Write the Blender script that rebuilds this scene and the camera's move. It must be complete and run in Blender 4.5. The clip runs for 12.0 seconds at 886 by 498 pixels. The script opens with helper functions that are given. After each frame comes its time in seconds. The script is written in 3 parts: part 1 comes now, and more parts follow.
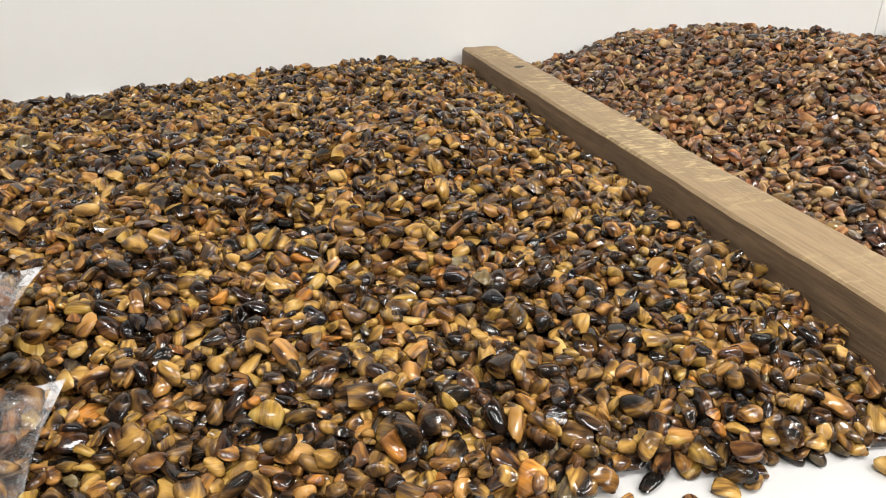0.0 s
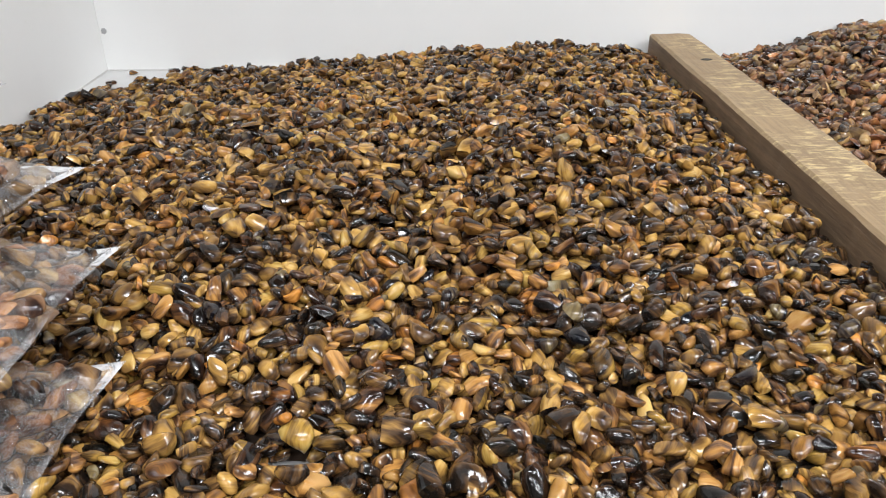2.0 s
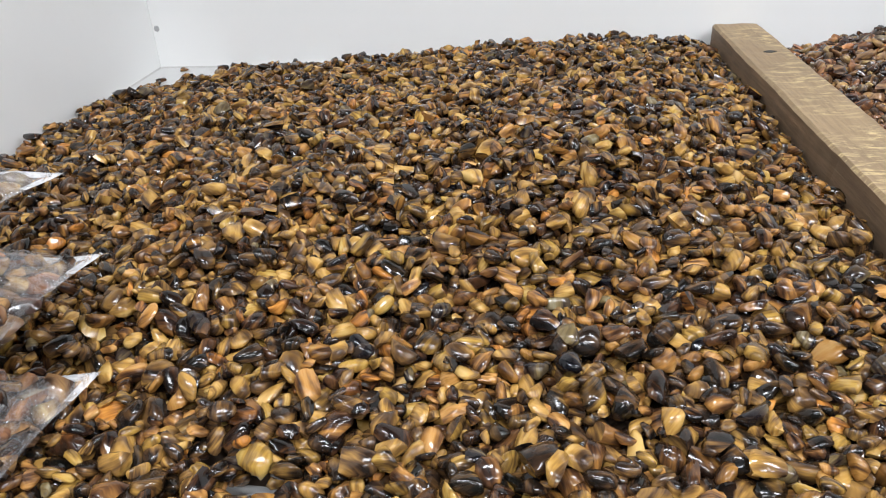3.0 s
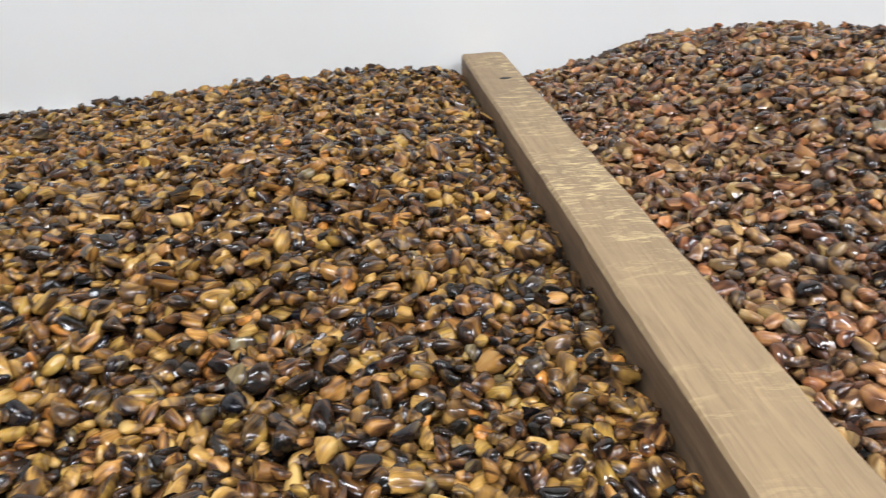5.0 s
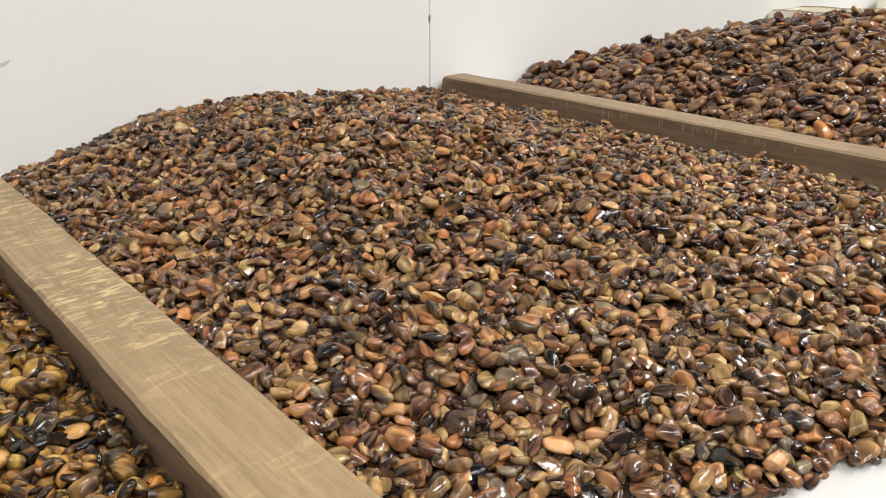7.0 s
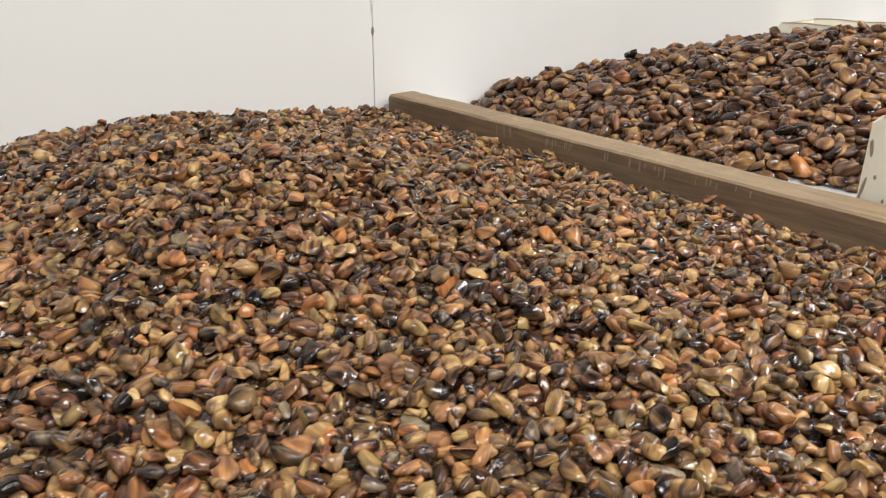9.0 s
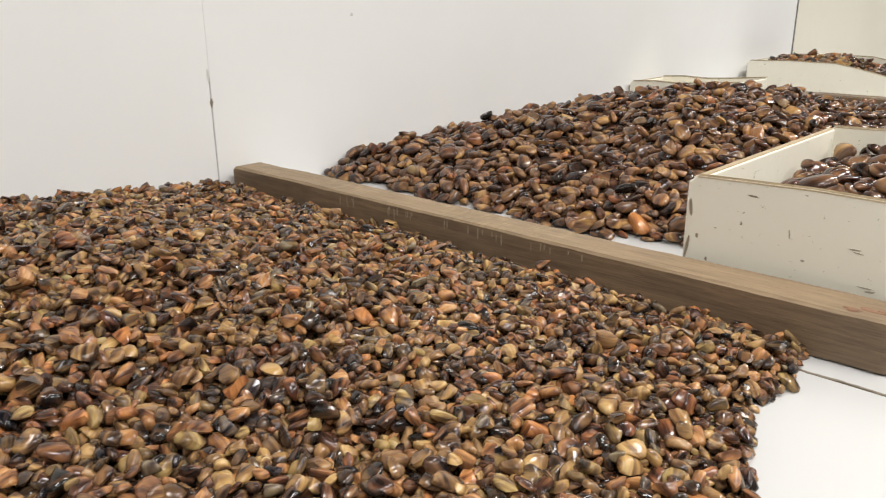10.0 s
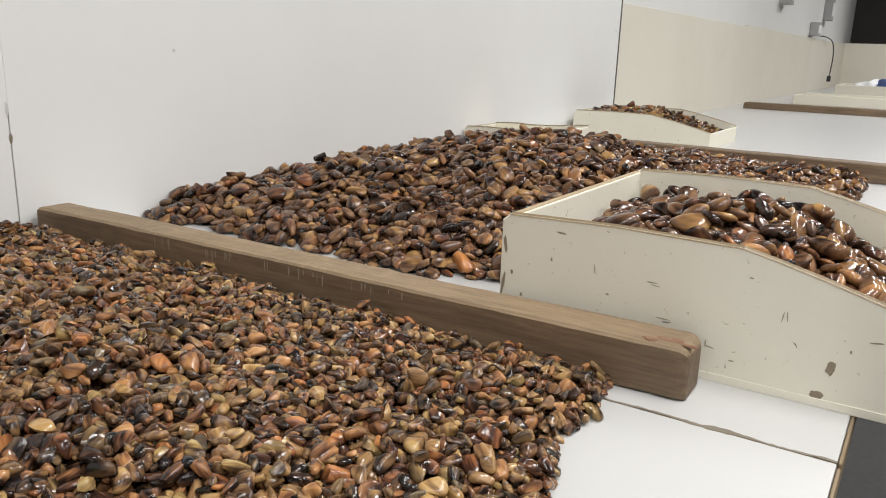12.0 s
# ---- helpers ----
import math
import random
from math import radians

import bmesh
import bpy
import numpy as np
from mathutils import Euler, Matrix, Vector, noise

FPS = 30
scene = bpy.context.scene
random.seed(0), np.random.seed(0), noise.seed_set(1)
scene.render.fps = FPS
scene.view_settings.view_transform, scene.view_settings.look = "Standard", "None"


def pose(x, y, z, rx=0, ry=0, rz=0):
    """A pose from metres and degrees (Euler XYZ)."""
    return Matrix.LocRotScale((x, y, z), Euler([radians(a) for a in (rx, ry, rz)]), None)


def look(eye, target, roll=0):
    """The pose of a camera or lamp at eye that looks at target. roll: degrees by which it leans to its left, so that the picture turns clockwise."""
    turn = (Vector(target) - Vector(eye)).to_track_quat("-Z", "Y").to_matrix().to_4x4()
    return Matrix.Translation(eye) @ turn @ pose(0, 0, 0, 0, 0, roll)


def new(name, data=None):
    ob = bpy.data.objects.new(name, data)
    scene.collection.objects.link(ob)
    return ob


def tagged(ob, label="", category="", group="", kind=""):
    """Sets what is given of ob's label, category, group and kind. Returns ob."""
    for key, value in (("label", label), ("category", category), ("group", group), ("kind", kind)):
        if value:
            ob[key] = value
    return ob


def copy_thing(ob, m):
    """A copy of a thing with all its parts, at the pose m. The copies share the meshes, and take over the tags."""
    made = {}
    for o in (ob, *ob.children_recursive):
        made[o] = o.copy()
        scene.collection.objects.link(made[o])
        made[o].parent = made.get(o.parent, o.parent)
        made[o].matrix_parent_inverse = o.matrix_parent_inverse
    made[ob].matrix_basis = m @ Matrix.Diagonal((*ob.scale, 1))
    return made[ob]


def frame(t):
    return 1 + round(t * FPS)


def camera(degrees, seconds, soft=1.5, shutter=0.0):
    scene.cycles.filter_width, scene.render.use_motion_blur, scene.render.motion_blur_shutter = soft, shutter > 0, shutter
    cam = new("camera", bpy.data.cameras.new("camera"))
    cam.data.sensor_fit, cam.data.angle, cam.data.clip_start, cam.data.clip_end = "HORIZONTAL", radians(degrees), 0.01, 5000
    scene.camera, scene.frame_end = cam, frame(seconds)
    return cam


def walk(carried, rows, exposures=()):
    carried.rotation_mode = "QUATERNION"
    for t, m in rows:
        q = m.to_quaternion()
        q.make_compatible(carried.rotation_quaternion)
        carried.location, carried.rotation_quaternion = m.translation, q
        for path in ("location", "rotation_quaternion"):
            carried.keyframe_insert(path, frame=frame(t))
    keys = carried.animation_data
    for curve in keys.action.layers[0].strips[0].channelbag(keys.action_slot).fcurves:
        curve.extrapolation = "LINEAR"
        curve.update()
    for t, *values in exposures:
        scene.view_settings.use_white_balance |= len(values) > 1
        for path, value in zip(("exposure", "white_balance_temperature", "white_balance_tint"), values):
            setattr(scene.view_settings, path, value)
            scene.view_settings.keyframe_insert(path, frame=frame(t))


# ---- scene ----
cam = camera(60.0, 12.0, soft=1.1, shutter=0.2)
PATH = [
    (0, (-1.349, -1.311, 0.321), (-0.817, 0.408, -0.55), 0.6),
    (0.5, (-1.337, -1.307, 0.318), (-0.772, 0.391, -0.575), 1.3),
    (1, (-1.312, -1.3, 0.314), (-0.862, 0.42, -0.602), 1.7),
    (1.5, (-1.284, -1.286, 0.323), (-1.067, 0.474, -0.601), 0.4),
    (2, (-1.256, -1.26, 0.322), (-1.249, 0.511, -0.607), -0.6),
    (2.5, (-1.222, -1.235, 0.317), (-1.372, 0.524, -0.623), -1.8),
    (2.7, (-1.21, -1.227, 0.316), (-1.408, 0.526, -0.627), -2.5),
    (4.3, (-1.136, -1.212, 0.322), (-1.347, 0.539, -0.62), -3.8),
    (4.5, (-1.121, -1.216, 0.322), (-1.252, 0.552, -0.603), -3.4),
    (5, (-1.081, -1.224, 0.317), (-0.901, 0.558, -0.572), -2.4),
    (5.5, (-1.058, -1.221, 0.333), (-0.491, 0.492, -0.53), -2.0),
    (6, (-1.056, -1.218, 0.343), (-0.149, 0.366, -0.475), -1.3),
    (6.5, (-1.054, -1.22, 0.342), (0.064, 0.236, -0.451), -0.1),
    (7, (-1.049, -1.22, 0.335), (0.178, 0.159, -0.434), -0.0),
    (7.2, (-1.038, -1.22, 0.334), (0.212, 0.144, -0.425), -0.2),
    (8.8, (-0.833, -1.21, 0.334), (0.307, 0.233, -0.453), -0.0),
    (9, (-0.807, -1.215, 0.335), (0.351, 0.228, -0.426), 0.3),
    (9.5, (-0.751, -1.222, 0.338), (0.513, 0.174, -0.335), 0.7),
    (10, (-0.711, -1.239, 0.343), (0.666, 0.072, -0.28), -0.4),
    (10.5, (-0.69, -1.246, 0.342), (0.79, -0.036, -0.248), -0.5),
    (11, (-0.682, -1.25, 0.342), (0.873, -0.117, -0.203), -0.3),
    (11.5, (-0.68, -1.265, 0.341), (0.94, -0.209, -0.172), 0.4),
    (12, (-0.677, -1.263, 0.333), (0.96, -0.232, -0.173), 1.9),
]
EXPOSURES = [(0, 0.50, 6500, 10), (1.0, 0.50, 6450, 10), (2.5, 0.50, 5900, 10), (5.5, 0.48, 5950, 10), (6.5, 0.36, 6500, 10), (9.5, 0.26, 6500, 10), (11.0, 0.10, 6400, 10), (12, 0.02, 6350, 10)]
walk(cam, [(t, look(e, g, r)) for t, e, g, r in PATH], EXPOSURES)


# ---- world, lamps and exposure ----
world = bpy.data.worlds.new("world")
scene.world = world
world.use_nodes = True
world.node_tree.nodes["Background"].inputs[0].default_value = (0.9, 0.95, 1.0, 1)
world.node_tree.nodes["Background"].inputs[1].default_value = 0.008

LAMP_SPOTS = [(-1.55, -1.5), (0.35, -1.5), (2.3, -1.5), (4.6, -1.5), (7.5, -1.5), (10.2, -1.5),
              (-1.55, -2.9), (0.35, -2.9), (2.3, -2.9), (5.2, -2.9), (9.0, -2.9)]
CEILING = 2.15
FLOOR = -0.82
for lx, ly in LAMP_SPOTS:
    lamp = bpy.data.lights.new("tube_light", "AREA")
    lamp.shape, lamp.size, lamp.size_y = "RECTANGLE", 1.2, 0.16
    lamp.energy, lamp.color = 29.5, (1.0, 0.98, 0.945)
    new("tube_light", lamp).matrix_world = pose(lx, ly, CEILING - 0.085)


# ---- materials ----
def material(name, rough=0.5, metal=0.0):
    m = bpy.data.materials.new(name)
    m.use_nodes = True
    b = m.node_tree.nodes["Principled BSDF"]
    b.inputs["Roughness"].default_value = rough
    b.inputs["Metallic"].default_value = metal
    return m, m.node_tree, b


def node(tree, kind, **inputs):
    n = tree.nodes.new(kind)
    for key, value in inputs.items():
        n.inputs[key.replace("_", " ")].default_value = value
    return n


def ramp(tree, fac, stops, mode="LINEAR"):
    r = tree.nodes.new("ShaderNodeValToRGB")
    r.color_ramp.interpolation = mode
    els = r.color_ramp.elements
    while len(els) < len(stops):
        els.new(0.5)
    for e, (p, c) in zip(els, stops):
        e.position = p
        e.color = (*c, 1) if len(c) == 3 else c
    tree.links.new(fac, r.inputs[0])
    return r.outputs[0]


def mixed(tree, fac, a, b, mode="MIX"):
    m = tree.nodes.new("ShaderNodeMix")
    m.data_type, m.blend_type = "RGBA", mode
    for slot, v in ((0, fac), (6, a), (7, b)):
        if isinstance(v, (int, float)):
            m.inputs[slot].default_value = v
        elif isinstance(v, tuple):
            m.inputs[slot].default_value = (*v, 1)
        else:
            tree.links.new(v, m.inputs[slot])
    return m.outputs[2]


def math_node(tree, op, a, b=0.0, clamp=False):
    m = tree.nodes.new("ShaderNodeMath")
    m.operation, m.use_clamp = op, clamp
    for i, v in enumerate((a, b)):
        if isinstance(v, (int, float)):
            m.inputs[i].default_value = v
        else:
            tree.links.new(v, m.inputs[i])
    return m.outputs[0]


def placed(tree, scale=(1, 1, 1), turn=(0, 0, 0), source="Object"):
    tc = tree.nodes.new("ShaderNodeTexCoord")
    mp = tree.nodes.new("ShaderNodeMapping")
    mp.inputs["Scale"].default_value = scale
    mp.inputs["Rotation"].default_value = turn
    tree.links.new(tc.outputs[source], mp.inputs[0])
    return mp.outputs[0]


def noise_of(tree, vec, scale, detail=4.0, rough=0.55, distortion=0.0):
    n = node(tree, "ShaderNodeTexNoise", Scale=scale, Detail=detail, Roughness=rough, Distortion=distortion)
    tree.links.new(vec, n.inputs["Vector"])
    return n.outputs["Fac"]


def bumped(tree, bsdf, height, strength=0.3, distance=0.002):
    b = node(tree, "ShaderNodeBump", Strength=strength, Distance=distance)
    tree.links.new(height, b.inputs["Height"])
    tree.links.new(b.outputs[0], bsdf.inputs["Normal"])


def painted(name, colour, dirt=(0.5, 0.42, 0.3), amount=0.25, rough=0.42, scale=1.0, bump=0.12):
    m, t, b = material(name, rough)
    v = placed(t)
    big = noise_of(t, v, 2.2 * scale, 5, 0.6)
    fine = noise_of(t, v, 34 * scale, 5, 0.65)
    stain = math_node(t, "MULTIPLY", ramp(t, big, [(0.42, (0, 0, 0)), (0.75, (1, 1, 1))]), amount)
    base = mixed(t, stain, colour, tuple(c * 0.55 + d * 0.35 for c, d in zip(colour, dirt)))
    speck = math_node(t, "MULTIPLY", ramp(t, fine, [(0.66, (0, 0, 0)), (0.76, (1, 1, 1))]), amount * 0.55)
    t.links.new(mixed(t, speck, base, dirt), b.inputs["Base Color"])
    t.links.new(math_node(t, "ADD", math_node(t, "MULTIPLY", fine, 0.25), rough - 0.1), b.inputs["Roughness"])
    bumped(t, b, noise_of(t, v, 90 * scale, 3), bump, 0.0008)
    return m


def chipped_paint(name, colour):
    """Old cream paint on plywood with chips, knocks and a worn rim."""
    m, t, b = material(name, 0.5)
    v = placed(t)
    base = mixed(t, math_node(t, "MULTIPLY", noise_of(t, v, 6, 6, 0.6), 0.55), colour, tuple(c * k for c, k in zip(colour, (0.8, 0.76, 0.66))))
    chip = noise_of(t, v, 95, 6, 0.72, 0.6)
    chips = ramp(t, chip, [(0.65, (0, 0, 0)), (0.675, (1, 1, 1))])
    c2 = mixed(t, chips, base, (0.23, 0.19, 0.12))
    sv = placed(t, (1, 9, 60))
    lines = ramp(t, noise_of(t, sv, 3.2, 4, 0.6), [(0.70, (0, 0, 0)), (0.72, (1, 1, 1))])
    c3 = mixed(t, math_node(t, "MULTIPLY", lines, 0.6), c2, (0.26, 0.21, 0.13))
    t.links.new(c3, b.inputs["Base Color"])
    bumped(t, b, math_node(t, "SUBTRACT", noise_of(t, v, 60, 4), math_node(t, "MULTIPLY", chips, 0.7)), 0.35, 0.0012)
    return m


def weathered_wood(name, light, dark, marks=0.0):
    m, t, b = material(name, 0.62)
    v = placed(t, (22, 1.1, 22))
    grain = noise_of(t, v, 5.5, 7, 0.62, 0.6)
    fine = noise_of(t, placed(t, (130, 9, 130)), 3, 5, 0.65, 0.5)
    soft = noise_of(t, placed(t), 7, 4, 0.6)
    col = ramp(t, grain, [(0.28, dark), (0.55, tuple((p + q) / 2 for p, q in zip(light, dark))), (0.78, light)])
    col = mixed(t, math_node(t, "MULTIPLY", ramp(t, fine, [(0.47, (0, 0, 0)), (0.66, (1, 1, 1))]), 0.5), col, tuple(c * 0.45 for c in dark))
    col = mixed(t, math_node(t, "MULTIPLY", soft, 0.5), col, tuple((p * 0.6 + q * 0.5) for p, q in zip(light, dark)))
    grime = ramp(t, noise_of(t, placed(t), 3.1, 5, 0.65), [(0.45, (0, 0, 0)), (0.7, (1, 1, 1))])
    col = mixed(t, math_node(t, "MULTIPLY", grime, 0.35), col, (0.07, 0.05, 0.035))
    if marks:
        rub = noise_of(t, placed(t, (34, 105, 34), (0, 0, 0.28)), 1.0, 6, 0.72, 1.0)
        where = ramp(t, noise_of(t, placed(t, (3, 3.5, 3)), 1.7, 3), [(0.46, (0, 0, 0)), (0.60, (1, 1, 1))])
        rubs = math_node(t, "MULTIPLY", ramp(t, rub, [(0.50, (0, 0, 0)), (0.62, (1, 1, 1))]), where)
        col = mixed(t, math_node(t, "MULTIPLY", rubs, marks), col, (0.68, 0.52, 0.26))
    t.links.new(col, b.inputs["Base Color"])
    bumped(t, b, math_node(t, "ADD", grain, math_node(t, "MULTIPLY", fine, 0.6)), 0.5, 0.0015)
    return m


def polished_stone(name, palette, tints, joined, gloss=0.105, spread=0.42):
    """Tumbled tiger's eye: straight silky bands of gold and brown run through each stone, each at its own slant and in its own mood."""
    m, t, b = material(name, gloss)
    if joined:
        rnd = t.nodes.new("ShaderNodeNewGeometry").outputs["Random Per Island"]
    else:
        rnd = t.nodes.new("ShaderNodeObjectInfo").outputs["Random"]
    rnds = [math_node(t, "FRACT", math_node(t, "MULTIPLY", rnd, k)) for k in (173.3, 611.7, 97.1, 331.9)]
    at = t.nodes.new("ShaderNodeAttribute")
    at.attribute_name = "local"
    slant = t.nodes.new("ShaderNodeCombineXYZ")
    for i, (r, k) in enumerate(zip((rnds[2], rnds[3], rnds[1]), (1.2, 2.2, 3.1))):
        t.links.new(math_node(t, "MULTIPLY", r, k), slant.inputs[i])
    turned = t.nodes.new("ShaderNodeVectorRotate")
    turned.rotation_type = "EULER_XYZ"
    t.links.new(at.outputs["Vector"], turned.inputs["Vector"])
    t.links.new(slant.outputs[0], turned.inputs["Rotation"])
    shift = t.nodes.new("ShaderNodeCombineXYZ")
    for i, k in enumerate((37.0, 91.0, 53.0)):
        t.links.new(math_node(t, "MULTIPLY", rnd, k), shift.inputs[i])

    def banded(scale):
        mp = t.nodes.new("ShaderNodeMapping")
        mp.inputs["Scale"].default_value = scale
        t.links.new(turned.outputs[0], mp.inputs["Vector"])
        t.links.new(shift.outputs[0], mp.inputs["Location"])
        return mp.outputs[0]

    broad = noise_of(t, banded((1.7, 0.45, 0.45)), 1.0, 1.5, 0.5, 0.3)
    fine = noise_of(t, banded((7.5, 0.7, 0.7)), 1.0, 2.0, 0.6, 0.2)
    value = math_node(t, "ADD", math_node(t, "MULTIPLY", math_node(t, "SUBTRACT", broad, 0.5), 1.15), 0.46)
    value = math_node(t, "ADD", value, math_node(t, "MULTIPLY", math_node(t, "SUBTRACT", fine, 0.5), 0.42))
    value = math_node(t, "ADD", value, math_node(t, "MULTIPLY", math_node(t, "SUBTRACT", rnds[0], 0.5), spread))
    col = mixed(t, 1.0, ramp(t, value, palette), ramp(t, rnds[1], tints, "CONSTANT"), "MULTIPLY")
    t.links.new(col, b.inputs["Base Color"])
    t.links.new(math_node(t, "ADD", math_node(t, "MULTIPLY", noise_of(t, banded((1.5, 1.5, 1.5)), 2.0, 3, 0.6), 0.12), gloss - 0.02), b.inputs["Roughness"])
    b.inputs["IOR"].default_value = 1.46
    bumped(t, b, noise_of(t, banded((2.0, 1.4, 1.4)), 1.0, 3, 0.5), 0.16, 0.002)
    return m


GOLD = [(0.16, (0.00629, 0.00557, 0.00475)), (0.32, (0.0273, 0.0156, 0.0095)), (0.44, (0.0921, 0.0479, 0.019)), (0.56, (0.214, 0.116, 0.0333)),
        (0.70, (0.408, 0.228, 0.0534)), (0.88, (0.545, 0.357, 0.119))]
GOLD_TINTS = [(0.0, (1, 1, 1)), (0.48, (0.95, 0.82, 0.86)), (0.68, (0.88, 0.92, 0.80)), (0.82, (0.72, 0.62, 0.58)), (0.925, (0.40, 0.52, 0.95)), (0.955, (1.15, 0.84, 0.62))]
RUST = [(0.14, (0.012, 0.00957, 0.00771)), (0.30, (0.048, 0.0275, 0.0176)), (0.43, (0.134, 0.0742, 0.0375)), (0.57, (0.246, 0.139, 0.0595)),
        (0.72, (0.39, 0.233, 0.0859)), (0.90, (0.528, 0.371, 0.176))]
RUST_TINTS = [(0.0, (1, 1, 1)), (0.34, (1.0, 0.81, 0.82)), (0.62, (0.84, 0.92, 0.92)), (0.76, (0.72, 0.66, 0.72)), (0.88, (0.48, 0.60, 0.92)), (0.93, (1.12, 0.78, 0.72))]
BROWN = [(0.14, (0.0132, 0.00928, 0.00735)), (0.32, (0.0528, 0.02784, 0.01785)), (0.48, (0.1344, 0.0696, 0.0378)), (0.64, (0.24, 0.1276, 0.05565)),
         (0.84, (0.408, 0.232, 0.0819))]
BROWN_TINTS = [(0.0, (1, 1, 1)), (0.45, (0.97, 0.87, 0.90)), (0.72, (0.80, 0.80, 0.84)), (0.88, (0.62, 0.70, 0.92)), (0.94, (1.12, 0.82, 0.70))]

WHITE_PANEL = painted("white_panel", (0.765, 0.76, 0.745), amount=0.15, rough=0.38)
CREAM_PANEL = painted("cream_panel", (0.70, 0.665, 0.57), amount=0.25, rough=0.45)
TABLE_WHITE = painted("table_white", (0.55, 0.545, 0.535), amount=0.015, rough=0.3, bump=0.0)
# Unseen room surfaces, coloured near-black so dark stones mirror little light.
UNSEEN_WALL_DARK = painted("unseen_wall_dark", (0.08, 0.078, 0.074), amount=0.15, rough=0.6)
UNSEEN_CEILING_DARK = painted("unseen_ceiling_dark", (0.055, 0.054, 0.052), amount=0.08, rough=0.7)
CONCRETE = painted("dark_concrete", (0.03, 0.029, 0.028), (0.02, 0.02, 0.02), 0.5, 0.7)
GAP_DIRT = painted("gap_dirt", (0.21, 0.175, 0.13), (0.08, 0.06, 0.04), 0.6, 0.8, 6.0)
EDGE_WOOD = painted("edge_wood", (0.27, 0.20, 0.12), (0.15, 0.1, 0.06), 0.5, 0.6, 4.0)
DARK_GAP = painted("dark_gap", (0.05, 0.045, 0.04), (0.02, 0.02, 0.02), 0.4, 0.8, 4.0)
BOX_PAINT = chipped_paint("chipped_cream_paint", (0.83, 0.80, 0.70))
BOX_RIM = chipped_paint("worn_rim", (0.42, 0.32, 0.19))
TIMBER = weathered_wood("weathered_timber", (0.37, 0.257, 0.138), (0.215, 0.147, 0.078), 0.75)
TIMBER_DARK = weathered_wood("dark_timber", (0.24, 0.165, 0.10), (0.10, 0.065, 0.04), 0.3)
# Side wood: no rub marks, and darker because shade is put into its colour.
TIMBER_SHADED_SIDE = weathered_wood("weathered_timber_shaded_side", (0.30, 0.20, 0.115), (0.08, 0.052, 0.030))
TIMBER_B = weathered_wood("grey_timber", (0.40, 0.285, 0.17), (0.18, 0.122, 0.07), 0.22)
BROKEN_WOOD = weathered_wood("broken_wood", (0.40, 0.20, 0.11), (0.14, 0.07, 0.04))
SMEAR = painted("pale_smear", (0.27, 0.215, 0.15), (0.16, 0.12, 0.08), 0.7, 0.7, 14)
STEEL = material("steel", 0.35, 1.0)[0]
BLACK_RUBBER = material("black_rubber", 0.5)[0]
BLACK_RUBBER.node_tree.nodes["Principled BSDF"].inputs["Base Color"].default_value = (0.02, 0.02, 0.02, 1)
GREY_PLASTIC = painted("grey_plastic", (0.33, 0.33, 0.33), amount=0.2, rough=0.4, scale=5)
SCUFF = painted("grey_scuff", (0.57, 0.56, 0.54), amount=0.4, rough=0.5, scale=20)
BLUE_CLOTH = painted("blue_cloth", (0.06, 0.10, 0.26), (0.02, 0.03, 0.08), 0.5, 0.8, 5)
WHITE_CLOTH = painted("white_cloth", (0.78, 0.78, 0.78), (0.4, 0.4, 0.4), 0.3, 0.85, 5)
LAMP_BODY = painted("lamp_body", (0.8, 0.8, 0.8), amount=0.05, rough=0.4)
DARK_SCRATCH = painted("dark_scratch", (0.34, 0.295, 0.22), (0.16, 0.13, 0.09), 0.8, 0.7, 40)
# Near-black colour standing in for the unlit depth of the far opening.
OPENING_SHADE = painted("opening_shade", (0.035, 0.03, 0.028), (0.01, 0.01, 0.01), 0.5, 0.8)

STONE_SETS = {}
for set_name, set_palette, set_tints in (("gold", GOLD, GOLD_TINTS), ("rust", RUST, RUST_TINTS), ("brown", BROWN, BROWN_TINTS)):
    STONE_SETS[set_name] = (polished_stone("tiger_eye_%s" % set_name, set_palette, set_tints, False), polished_stone("tiger_eye_%s_heap" % set_name, set_palette, set_tints, True))
# Dark brown for the sheet added under the stones to deepen their gaps.
UNDER_STONE_SHADE = painted("under_stone_shade", (0.035, 0.02, 0.011), (0.03, 0.02, 0.012), 0.6, 0.6, 8)


def clear_film(name, milky, shine):
    """Thin plastic film: clear, a little milky, with sharp glints on its creases."""
    m, t, b = material(name, 0.35)
    b.inputs["Base Color"].default_value = (0.86, 0.86, 0.87, 1)
    clear = t.nodes.new("ShaderNodeBsdfTransparent")
    clear.inputs[0].default_value = (0.97, 0.97, 0.97, 1)
    gloss = t.nodes.new("ShaderNodeBsdfGlossy")
    gloss.inputs["Roughness"].default_value = 0.06
    haze = ramp(t, noise_of(t, placed(t), 26, 5, 0.65, 1.0), [(0.42, (milky * 0.4,) * 3), (0.70, (milky * 2.2,) * 3)])
    first, second = t.nodes.new("ShaderNodeMixShader"), t.nodes.new("ShaderNodeMixShader")
    t.links.new(haze, first.inputs[0])
    t.links.new(clear.outputs[0], first.inputs[1])
    t.links.new(b.outputs[0], first.inputs[2])
    second.inputs[0].default_value = shine
    t.links.new(first.outputs[0], second.inputs[1])
    t.links.new(gloss.outputs[0], second.inputs[2])
    t.links.new(second.outputs[0], t.nodes["Material Output"].inputs[0])
    crease = node(t, "ShaderNodeBump", Strength=1.0, Distance=0.008)
    t.links.new(noise_of(t, placed(t, (1, 1, 1.6)), 38, 3, 0.55, 1.8), crease.inputs["Height"])
    t.links.new(crease.outputs[0], gloss.inputs["Normal"])
    return m


